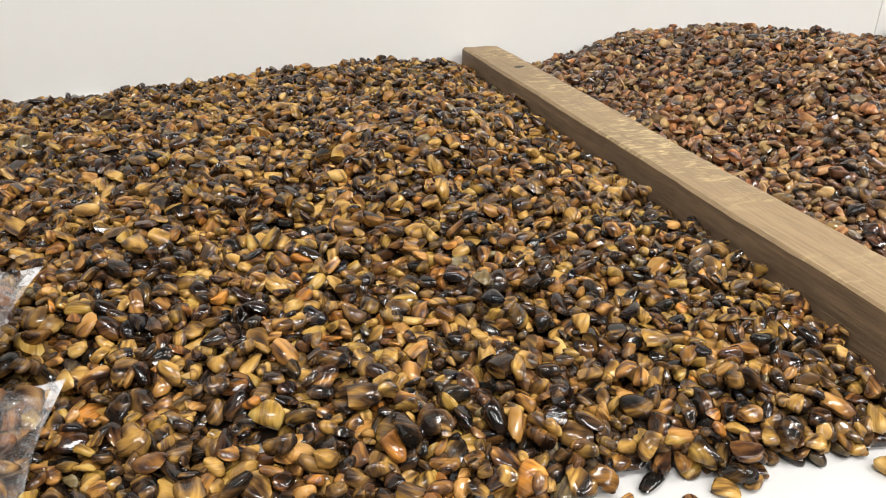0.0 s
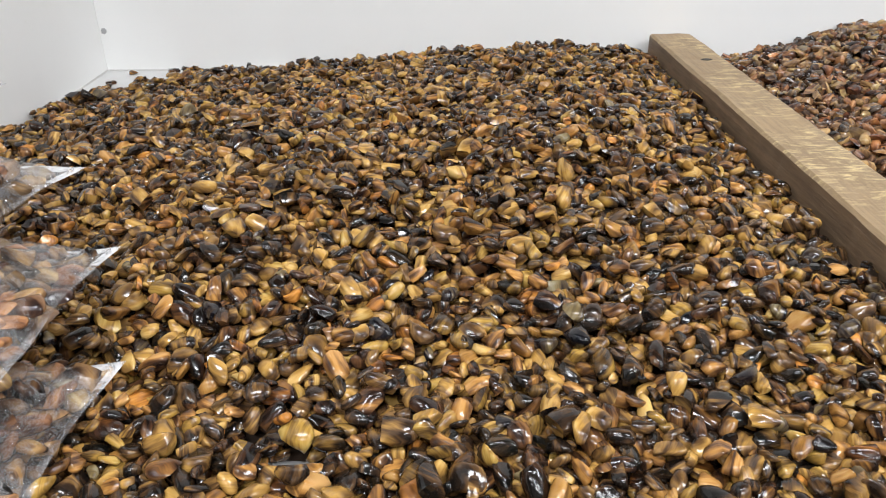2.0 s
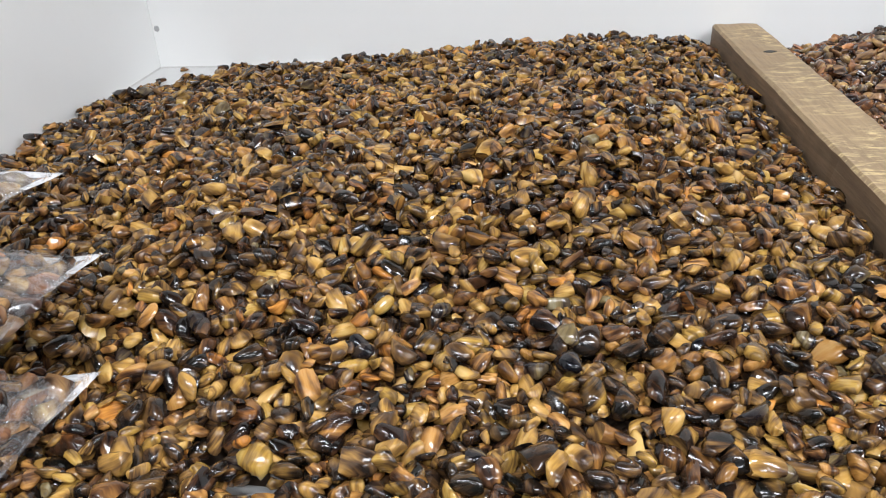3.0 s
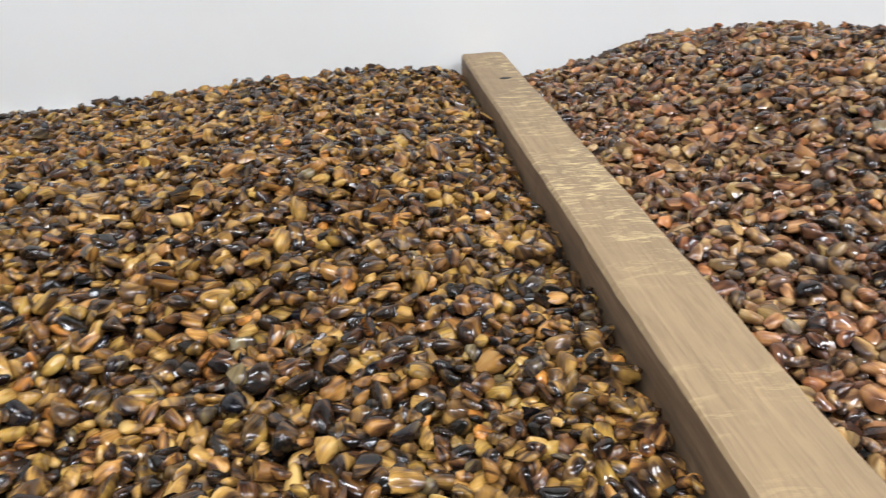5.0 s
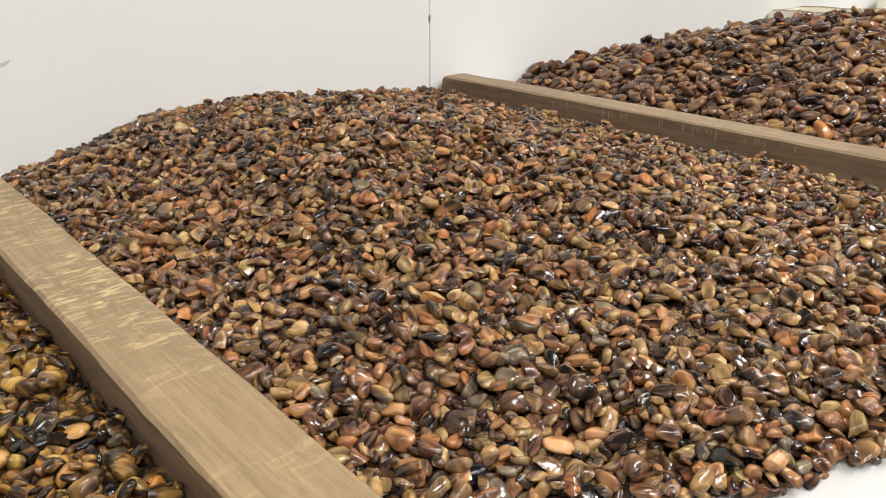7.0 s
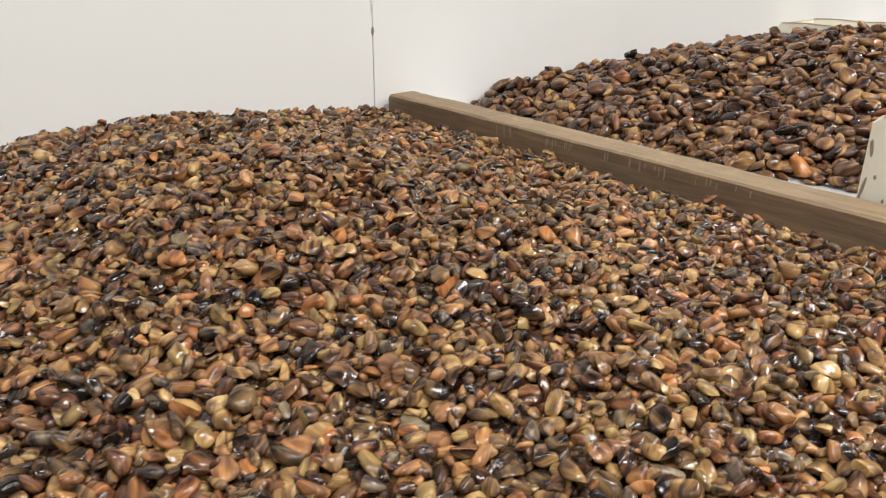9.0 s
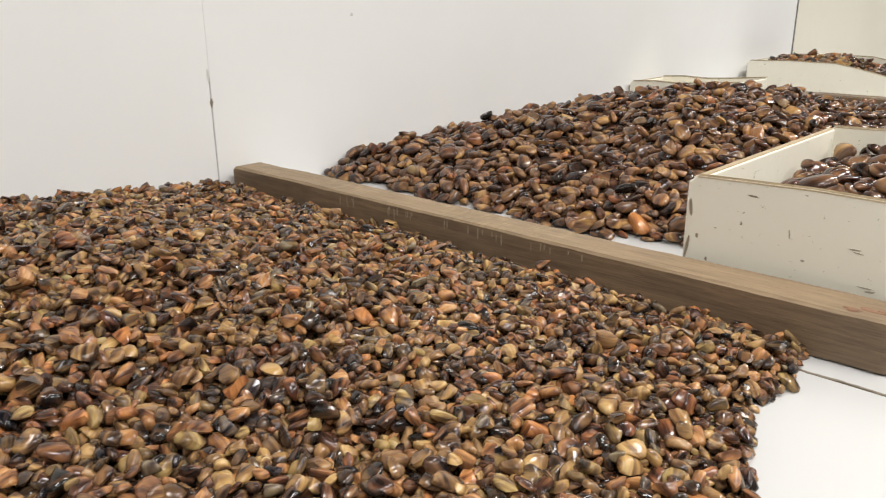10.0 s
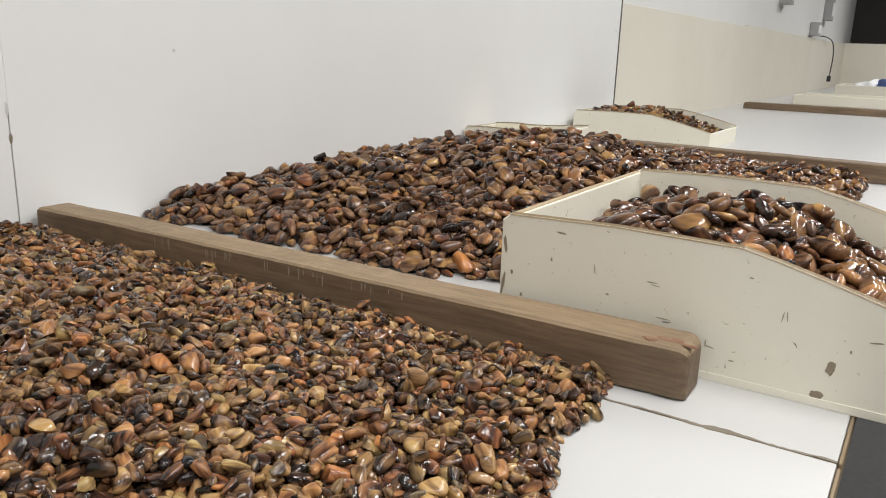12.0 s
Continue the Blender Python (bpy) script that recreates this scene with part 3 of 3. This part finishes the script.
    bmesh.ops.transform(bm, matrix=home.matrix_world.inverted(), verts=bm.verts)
    tagged(part("shade_sheet", bm, UNDER_STONE_SHADE, home), "dark sheet added under the loose stones to shade the gaps", kind="stuff")


def ragged(x, y, size, seed):
    """Smooth unevenness between -1 and 1."""
    return (np.sin(x / size * 1.9 + seed) * np.cos(y / size * 1.6 + seed * 2.1) + np.sin(x / size * 4.3 + y / size * 2.7 + seed * 0.7) * 0.5) / 1.5


def bell(x, y, cx, cy, sx, sy):
    return np.exp(-((x - cx) / sx) ** 2 - ((y - cy) / sy) ** 2)


def height_a(x, y):
    h = 0.025 + 0.054 * bell(x, y, -1.29, -0.42, 0.28, 0.30)
    h = np.minimum(h, 0.007 + 0.11 * (x + 1.80))
    edge = np.interp(x, [-1.8, -1.3, -1.2, -1.13, -1.07, -1.0, -0.95, -0.92], [-1.04, -1.012, -1.012, -1.007, -1.027, -1.027, -1.012, -0.965])
    edge = edge + 0.010 * ragged(x, y * 0.2, 0.03, 1.0)
    front = y - edge
    h = np.minimum(h, 0.012 + 0.105 * front)
    wall = 0.031 * np.exp(-((x + 1.08) / 0.27) ** 2) - 0.002
    h = np.minimum(h, wall + 0.17 * (-y))
    corner = (x + 1.80) + (-y) * 1.1
    h = np.minimum(h, 0.0090 + 0.06 * np.maximum(0.0, corner - 0.34))
    h = np.where(corner < 0.235 + 0.05 * ragged(x, y, 0.03, 2.0), 0.0, h)
    bare = bell(x, y, -1.338, -0.932, 0.020, 0.014) + bell(x, y, -1.372, -0.912, 0.018, 0.012)
    h = np.where(bare > 0.5, 0.0, h)
    h = np.minimum(h, 0.018 + 0.24 * (-0.918 - x))
    h = h - 0.014 * bell(x, y, -1.455, -0.875, 0.07, 0.06)
    return np.where(front < 0, 0.0, h + 0.004 * ragged(x, y, 0.06, 3.0))


def height_b(x, y):
    sy = np.where(y > -0.45, 0.55, 0.38)
    h = 0.025 + 0.070 * np.exp(-((x + 0.47) / 0.27) ** 2 - ((y + 0.45) / sy) ** 2)
    h = np.minimum(h, -0.010 + 0.25 * (x + 0.84) + 0.22 * (-y))
    h = np.minimum(h, 0.013 + 0.20 * (0.02 - x))
    edge = np.interp(x, [-0.85, -0.81, -0.675, -0.6, -0.5, -0.3, -0.185, -0.13, -0.07, 0.03], [-0.905, -0.935, -1.043, -1.08, -1.102, -1.098, -1.064, -1.028, -1.032, -1.026])
    edge = edge + 0.008 * ragged(x, y * 0.2, 0.03, 4.0)
    front = y - edge
    h = np.minimum(h, 0.012 + 0.13 * front)
    return np.where(front < 0, 0.0, h + 0.004 * ragged(x, y, 0.06, 5.0))


def height_c(x, y):
    h = 0.024 + 0.117 * bell(x, y, 0.90, -0.50, 0.55, 0.40)
    left = 0.235 + 0.02 * ragged(y, y * 0.1, 0.08, 6.0) + 0.5 * np.maximum(0, -0.60 - y) ** 1.2
    h = np.minimum(h, 0.012 + 0.22 * (x - left))
    edge = np.interp(x, [0.2, 0.36, 0.55, 0.75, 1.8], [-0.76, -0.79, -1.0, -1.12, -1.12])
    front = y - edge
    h = np.minimum(h, 0.018 + 0.22 * front)
    return np.where((front < 0) | (x < left), 0.0, h + 0.006 * ragged(x, y, 0.1, 7.0))


def near_camera(x, y, z=0.3):
    spot = Vector((x, y, z))
    return lambda p: (p - spot).length


BAGS = [((-1.458, -0.856, 0.032), 1), ((-1.467, -0.806, 0.089), 0), ((-1.481, -0.800, 0.143), -9), ((-1.520, -0.795, 0.196), -20)]


def under_bags(x, y, r):
    """Where the lowest bag lies on the table."""
    (tx, ty, _), turn = BAGS[0]
    a = radians(-turn)
    dx, dy = x - tx, y - ty
    u, v = dx * math.cos(a) - dy * math.sin(a), dx * math.sin(a) + dy * math.cos(a)
    return -0.22 < u < -0.022 and -0.20 < v < -0.022


stones_a = settle((-1.798, -0.919, -1.08, -0.002), height_a, 0.0074, 26000, 21, blocked=under_bags)
for k, (px, py, ps, yaw) in enumerate(((-1.153, -1.030, 0.0092, 20), (-1.118, -1.042, 0.0080, 75), (-1.214, -1.030, 0.0105, 10), (-1.09, -1.035, 0.0085, 140), (-1.232, -1.052, 0.0095, 60), (-0.985, -1.048, 0.0090, 100), (-1.13, -1.018, 0.0088, 30))):
    stones_a.append((3 + k, pose(px, py, ps * PROTOS[3][3 + k][0][:, 2].max() * 0.97, 0, 0, yaw) @ Matrix.Diagonal((ps, ps, ps, 1))))
strays = random.Random(77)
for k in range(15):
    px, py, ps = -1.785 + 0.19 * strays.random(), -0.012 - 0.15 * strays.random(), strays.uniform(0.006, 0.010)
    stones_a.append((k, pose(px, py, ps * PROTOS[3][k][0][:, 2].max() * 0.97, 0, 0, strays.uniform(0, 360)) @ Matrix.Diagonal((ps, ps, ps, 1))))
pile_a = pile_of("stone_pile", "pile of small glossy golden-brown tiger's eye stones on the white table", stones_a, "gold",
        near_camera(-1.2, -1.3), lambda p: 2 if p.y > -0.68 or p.z < height_a(p.x, p.y) - 0.007 else 4 if p.y < -0.93 else 3, group="stone piles on the table")
shade_sheet(pile_a, (-1.79, -0.93, -1.05, -0.01), height_a, 0.018)


def beside_batten(x, y, r):
    return x + 0.7 * r > 0.017 - 0.022 * y


stones_b = settle((-0.851, 0.045, -1.13, -0.002), height_b, 0.0074, 26000, 22, blocked=beside_batten)
pile_b = pile_of("stone_pile", "pile of small glossy reddish-brown tiger's eye stones between battens", stones_b, "rust",
        near_camera(-0.6, -1.3), lambda p: 2 if p.y > -0.68 or p.z < height_b(p.x, p.y) - 0.007 else 4 if p.y < -0.93 else 3, group="stone piles on the table")
shade_sheet(pile_b, (-0.84, 0.01, -1.10, -0.01), height_b, 0.018)


# ---- plywood boxes ----
WORN_SPOTS = [(-0.186, 0.095, 0.006, 0.0007, False), (-0.190, 0.092, 0.005, 0.0006, False), (-0.120, 0.098, 0.0007, 0.006, False), (-0.137, 0.072, 0.002, 0.0013, False),
              (-0.201, 0.057, 0.008, 0.0007, False), (-0.206, 0.054, 0.005, 0.0010, False), (-0.253, 0.037, 0.005, 0.0008, False), (-0.249, 0.040, 0.0008, 0.004, False),
              (-0.277, 0.027, 0.003, 0.0009, False), (-0.320, 0.085, 0.0006, 0.006, False), (-0.324, 0.086, 0.0006, 0.005, False), (-0.384, 0.063, 0.0013, 0.0018, False),
              (-0.286, 0.119, 0.0022, 0.0008, False), (-0.404, 0.077, 0.006, 0.0007, False), (-0.369, 0.043, 0.0042, 0.0075, True), (-0.360, 0.012, 0.006, 0.005, True),
              (-0.006, 0.108, 0.002, 0.012, True), (-0.005, 0.060, 0.0018, 0.016, True), (-0.030, 0.050, 0.0016, 0.0025, True), (-0.016, 0.076, 0.0016, 0.003, True), (-0.077, 0.133, 0.006, 0.0012, True)]


def scoop_box(at, width, depth, back_h, front_h, bend, label, group="plywood boxes", stained=False):
    """An open box with side panels that slope down to a low front; the origin is its near back corner."""
    ob = thing("wooden_box", label, "box", (*at, 0.0), 0.0, group)
    th = 0.012
    prof = [(0.0, 0.0), (0.0, back_h - 0.008), (-0.010, back_h), (-bend * 0.5, back_h + 0.004), (-bend, back_h + 0.002)]
    for k in range(1, 7):
        s = k / 6
        prof.append((-bend - (depth - bend) * s, back_h + 0.002 - (back_h - front_h) * (0.25 * s * s + 0.75 * s if s < 1 else 1.0)))
    prof.append((-depth, 0.0))
    sides = []
    for x in (0.0, width - th):
        bm = extruded(prof, th)
        bmesh.ops.bevel(bm, geom=[e for e in bm.edges if abs(e.verts[0].co.x - e.verts[1].co.x) < 1e-6], offset=0.0018, segments=1, affect="EDGES")
        bmesh.ops.translate(bm, vec=(x, 0, 0), verts=bm.verts)
        sides.append(part("side_panel", bm, BOX_PAINT, ob))
    back = part("back_panel", slab(th, width - th, -th, 0.0, 0.0, back_h - 0.004, 0.0018), BOX_PAINT, ob)
    part("front_panel", slab(th, width - th, -depth, -depth + th, 0.0, front_h - 0.003, 0.0018), BOX_PAINT, ob)
    part("bottom", slab(th, width - th, -depth + th, -th, 0.002, 0.012), BOX_PAINT, ob)
    part("plinth", slab(-0.0015, 0.0, -depth + 0.002, -0.004, 0.0, 0.009, 0.0006), BOX_PAINT, sides[0], "bare worn plywood edge")
    for k, (sy, sz, ry, rz, pale) in enumerate(WORN_SPOTS if stained else ()):
        bm = flat_patch(0.0, 0.0, rz, ry, 0.0, k + 70, 0.0004)
        bmesh.ops.transform(bm, matrix=Matrix.Translation((-0.0002, sy, sz)) @ Matrix.Rotation(0.14 * math.sin(k * 2.3), 4, "X") @ Matrix.Rotation(-math.pi / 2, 4, "Y"), verts=bm.verts)
        part("stain" if pale else "scratch", bm, SMEAR if pale else DARK_SCRATCH, sides[0], "brown stain in the paint" if pale else "dark scratch in the paint")
    rim = [(p, q) for p, q in prof[2:-1]]
    for x, side in zip((0.0, width - th), sides):
        bm = bmesh.new()
        rows = [[bm.verts.new((x + dx, p, q + dz)) for dx, dz in ((-0.0006, -0.0012), (th * 0.5, 0.0018), (th + 0.0006, -0.0012))] for p, q in rim]
        for a, b in zip(rows, rows[1:]):
            for k in range(2):
                bm.faces.new((a[k], b[k], b[k + 1], a[k + 1]))
        bmesh.ops.solidify(bm, geom=list(bm.faces), thickness=0.0012)
        part("rim", bm, BOX_RIM, side, "worn bare wooden rim")
    part("rim", slab(th, width - th, -th + 0.002, -0.002, back_h - 0.005, back_h - 0.0025, 0.0008), BOX_RIM, back, "worn bare wooden rim")
    return ob


box_a = scoop_box((0.118, -0.845), 0.48, 0.53, 0.146, 0.07, 0.275, "large cream-painted plywood box with chipped paint, full of big stones", stained=True)
box_b = scoop_box((2.23, -0.03), 0.43, 0.54, 0.112, 0.061, 0.31, "small cream-painted plywood box heaped with small stones")
box_c = scoop_box((1.42, -0.006), 0.20, 0.34, 0.098, 0.112, 0.16, "low cream plywood box against the wall behind the stones")


def blocked_c(x, y, r):
    if 0.10 - r < x < 0.61 + r and y < -0.845 + r:
        return True
    return 1.41 - r < x < 1.64 + r and y > -0.355 - r


stones_c = settle((0.19, 1.79, -1.15, -0.002), height_c, 0.0132, 8500, 23, cell=0.006, blocked=blocked_c, shapes=(24, PROTO_N + 20))
pile_c = pile_of("stone_pile", "pile of larger dark brown tiger's eye stones behind the timber batten", stones_c, "brown",
        near_camera(0.3, -0.6, 0.1), lambda p: 3 if p.x < 0.62 else 2, group="stone piles on the table")
shade_sheet(pile_c, (0.2, 1.5, -0.83, -0.01), height_c, 0.030)


def fill_a(x, y):
    return 0.090 + 0.030 * bell(x, y, 0.42, -1.04, 0.18, 0.15) - 0.09 * np.maximum(0, -1.13 - y) / 0.25


def fill_b(x, y):
    return 0.086 + 0.026 * bell(x, y, 2.44, -0.22, 0.20, 0.16) - 0.05 * np.maximum(0, -0.34 - y) / 0.2


box_stones_a = settle((0.133, 0.583, -1.366, -0.867), fill_a, 0.0175, 1000, 24, floor_z=0.014, cell=0.006, shapes=ROUNDED)
pile_of("box_stones", "large glossy tiger's eye stones heaped in a plywood box", box_stones_a, "brown", near_camera(0.2, -1.0, 0.2), lambda p: 4, group="stones in boxes")
box_stones_b = settle((2.245, 2.645, -0.555, -0.045), fill_b, 0.014, 900, 25, floor_z=0.014, cell=0.005)
pile_of("box_stones", "small reddish tiger's eye stones heaped in a small box", box_stones_b, "rust", near_camera(2.2, -0.6, 0.2), lambda p: 2, group="stones in boxes")


# ---- bags of stones ----
SEAM_AT = 0.93


def bag_half(u, v):
    """Half the thickness of a filled bag at (u, v), both from -1 to 1; its sealed margin is flat."""
    u, v = min(1.0, abs(u) / SEAM_AT), min(1.0, abs(v) / SEAM_AT)
    return (max(0.0, 1 - u ** 3.0) * max(0.0, 1 - v ** 3.0)) ** 0.6


def bag_plan(u, v, length, width):
    """The outline draws in between the corners, which stand out as points."""
    return (-length / 2 + u * (1 - 0.09 * (1 - v * v) * abs(u) ** 3) * length / 2,
            -width / 2 + v * (1 - 0.09 * (1 - u * u) * abs(v) ** 3) * width / 2)


def stone_bag(tip, turn, length, width, thick, seed, label):
    """A pillow bag of clear film; its tip corner lies at the given place."""
    ob = thing("bag_of_stones", label, "bag", tip, turn, "bags of stones in a stack")
    rnd = random.Random(seed)
    nu, nv = 60, 54
    skin, seal = bmesh.new(), bmesh.new()
    for side in (1, -1):
        points = {}
        for i in range(nu + 1):
            for j in range(nv + 1):
                u, v = 2 * i / nu - 1, 2 * j / nv - 1
                x, y = bag_plan(u, v, length, width)
                h = bag_half(u, v)
                fold = abs(noise.noise((x * 45 + seed, y * 45, seed * 1.0))) * 0.004 + noise.noise((x * 120, y * 120, seed + side)) * 0.0012
                z = side * max(0.00015, h * thick / 2 + (fold - 0.001) * min(1.0, h * 3))
                z += noise.noise((x * 22 + seed, y * 22, 0)) * 0.006 * max(0.0, 1 - h * 2) * (1 - abs(u * v) ** 3)
                points[i, j] = (x, y, z)
        for bm, sealed in ((skin, False), (seal, True)):
            grid = {}
            for i in range(nu):
                for j in range(nv):
                    u, v = (2 * i + 1) / nu - 1, (2 * j + 1) / nv - 1
                    if (v > SEAM_AT or (u > SEAM_AT and v > 0.72)) != sealed:
                        continue
                    f = [(i, j), (i + 1, j), (i + 1, j + 1), (i, j + 1)]
                    for q in f:
                        if q not in grid:
                            grid[q] = bm.verts.new(points[q])
                    f = [grid[q] for q in f]
                    bm.faces.new(f if side > 0 else f[::-1])
    film = part("film", skin, FILM, ob, "clear wrinkled plastic film", True)
    margin = part("seal", seal, SEAL_FILM, film, "milky flat sealed margin of the bag", True)
    film.visible_shadow = margin.visible_shadow = False
    stones, spots = [], np.zeros((0, 3))
    for _ in range(9000):
        u, v, w = rnd.uniform(-0.86, 0.86), rnd.uniform(-0.86, 0.86), rnd.choice((-1, 1)) * rnd.random() ** 0.4
        s = rnd.uniform(0.0085, 0.0135)
        room = bag_half(u, v) * thick / 2 - s * 0.62
        if room < 0.0:
            continue
        p = Vector((*bag_plan(u, v, length, width), w * room))
        if len(spots) and ((spots - np.array(p)) ** 2).sum(1).min() < 0.0112 ** 2:
            continue
        spots = np.vstack([spots, np.array(p)])
        m3 = Euler((rnd.gauss(0, 0.3), rnd.gauss(0, 0.3), rnd.uniform(0, 6.28))).to_matrix()
        stones.append((rnd.randrange(PROTO_N), Matrix.Translation(p) @ (m3 @ Matrix.Diagonal((s, s, s))).to_4x4()))
    stones.sort(key=lambda e: (e[1].translation - Vector((0.0, -width * 0.6, thick))).length)
    for k, m in stones[:110]:
        single = new("stone", shared_stone(k, STONE_SETS["rust"][0]))
        single.parent, single.matrix_local = ob, m
    heap = new("loose_stones", heap_mesh("loose_stones", stones[110:], STONE_SETS["rust"][1], [2] * (len(stones) - 110)))
    heap.parent = ob
    tagged(heap, "tiger's eye stones seen through the film", kind="stuff")
    return ob


stone_bag(*BAGS[0], 0.21, 0.19, 0.064, 41, "clear plastic bag of brown stones lying on the table")
stone_bag(*BAGS[1], 0.21, 0.19, 0.064, 52, "clear plastic bag of pinkish stones in the middle of a stack")
stone_bag(*BAGS[2], 0.21, 0.19, 0.060, 63, "clear plastic bag of brown stones high in a stack")
stone_bag(*BAGS[3], 0.20, 0.18, 0.060, 74, "clear plastic bag of dark stones topping a stack")


# ---- small things on the wall and far along the table ----
def screw(x, z):
    ob = thing("screw", "small dark screw head in the wall panel", "screw", (x, 0.0, z), group="screws in the panels")
    bm = bmesh.new()
    bmesh.ops.create_cone(bm, cap_ends=True, segments=14, radius1=0.004, radius2=0.003, depth=0.002, matrix=Matrix.Rotation(math.pi / 2, 4, "X"))
    head = part("head", bm, STEEL, ob)
    part("slot", slab(-0.003, 0.003, -0.0016, -0.0010, -0.0005, 0.0005), DARK_GAP, head)


for sx, sz in ((2.70, 0.43), (2.81, 0.43)):
    screw(sx, sz)


def wall_mark(name, x, z, rx, rz, mat, label, seed, turn=0.0):
    """A thin ragged mark on the face of the back wall."""
    ob = thing(name, label, "mark", (x, 0.0, z))
    bm = flat_patch(0.0, 0.0, rx, rz, 0.0, seed, 0.0006)
    bmesh.ops.transform(bm, matrix=Matrix.Rotation(math.radians(turn), 4, "Y") @ Matrix.Rotation(math.pi / 2, 4, "X"), verts=bm.verts)
    part("mark_patch", bm, mat, ob)


wall_mark("scuff_mark", -0.79, 0.160, 0.017, 0.0028, SCUFF, "grey scuff mark on the white wall panel", 3, -18)
wall_mark("chip_mark", 0.0, 0.168, 0.0032, 0.008, GAP_DIRT, "brown chip at the open panel joint", 5)
wall_mark("chip_mark", -0.002, 0.215, 0.002, 0.014, SCUFF, "grey smudge along the panel joint", 9)
wall_mark("nail_hole", -1.793, 0.064, 0.0045, 0.005, GREY_PLASTIC, "small grey nail hole by the panel corner", 8)
wall_mark("nail_hole", 0.33, 0.312, 0.0035, 0.0035, SCUFF, "small grey dent in the white wall panel", 12)


def electric_box(x, z, w, h, label):
    ob = thing("electric_box", label, "outlet", (x, 0.0, z), group="electric boxes on the wall")
    case = part("case", slab(-w / 2, w / 2, -0.05, 0.034, 0.0, h, 0.006), GREY_PLASTIC, ob)
    part("plate", slab(-w * 0.35, w * 0.35, -0.055, -0.0502, h * 0.2, h * 0.8, 0.002), WHITE_CLOTH, case)


electric_box(6.7, 0.79, 0.22, 0.16, "grey electric box high on the far wall")
electric_box(9.45, 0.78, 0.20, 0.24, "grey electric box on the far wall")
electric_box(8.6, 0.585, 0.22, 0.14, "pale outlet box above the low panel")


def hanging_cord():
    ob = thing("power_cord", "black power cord hanging down the cream wall", "cable", (9.6, -0.03, 0.0))
    cu = bpy.data.curves.new("cord", "CURVE")
    cu.dimensions, cu.bevel_depth, cu.bevel_resolution = "3D", 0.007, 3
    sp = cu.splines.new("NURBS")
    pts = [(-0.5, 0.02, 0.60), (0.05, -0.02, 0.60), (0.32, -0.03, 0.52), (0.42, -0.03, 0.38), (0.36, -0.03, 0.25), (0.30, -0.03, 0.15)]
    sp.points.add(len(pts) - 1)
    for q, c in zip(sp.points, pts):
        q.co = (*c, 1)
    sp.use_endpoint_u, sp.order_u = True, 4
    tmp = bpy.data.objects.new("cord", cu)
    scene.collection.objects.link(tmp)
    me = bpy.data.meshes.new_from_object(tmp.evaluated_get(bpy.context.evaluated_depsgraph_get()))
    bpy.data.objects.remove(tmp)
    me.materials.append(BLACK_RUBBER)
    c = new("cord", me)
    c.parent = ob
    part("plug", slab(0.27, 0.33, -0.05, -0.01, 0.09, 0.16, 0.006), BLACK_RUBBER, c)


hanging_cord()


def crumpled(name, at, size, mat, label, seed, category):
    """A soft crumpled heap of cloth or sheeting."""
    ob = thing(name, label, category, at)
    bm = bmesh.new()
    bmesh.ops.create_icosphere(bm, subdivisions=4, radius=1)
    for v in bm.verts:
        k = 1 + 0.35 * noise.noise(v.co * 2.1 + Vector((seed, 0, 0))) + 0.16 * noise.noise(v.co * 5 + Vector((0, seed, 0)))
        c = v.co * k
        v.co = Vector((c.x * size[0], c.y * size[1], max(0.0, (c.z + 0.35) * size[2])))
    part("fabric", bm, mat, ob, "", True)


def low_tray(at, sx, sy, h, label):
    ob = thing("white_tray", label, "tray", at)
    for x0, x1, y0, y1 in ((0, sx, 0, 0.02), (0, sx, sy - 0.02, sy), (0, 0.02, 0.02, sy - 0.02), (sx - 0.02, sx, 0.02, sy - 0.02)):
        part("rim", slab(x0, x1, y0, y1, 0, h, 0.003), CREAM_PANEL, ob)
    part("base", slab(0.02, sx - 0.02, 0.02, sy - 0.02, 0, 0.012), CREAM_PANEL, ob)


low_tray((5.9, -1.2, 0.0), 0.5, 0.91, 0.075, "low white tray far along the table")
low_tray((7.4, -1.2, 0.0), 0.7, 0.79, 0.124, "white box far along the table")
crumpled("cloth_bundle", (7.72, -0.72, 0.014), (0.24, 0.20, 0.11), WHITE_CLOTH, "crumpled white sheeting in a box", 3.0, "cloth")
crumpled("cloth_bundle", (7.60, -0.84, 0.014), (0.14, 0.12, 0.13), BLUE_CLOTH, "crumpled dark blue cloth in a box", 7.0, "cloth")
tagged(new("carton", mesh_of("carton", slab(11.8, 12.3, -1.35, -0.55, 0.0, 0.75, 0.01), EDGE_WOOD)), "brown carton behind the far end panel", "carton")
structure("far_shelf", slab(11.76, 12.55, -1.5, -0.3, -0.05, -0.002), EDGE_WOOD, "wooden shelf behind the far end panel", "shelf")
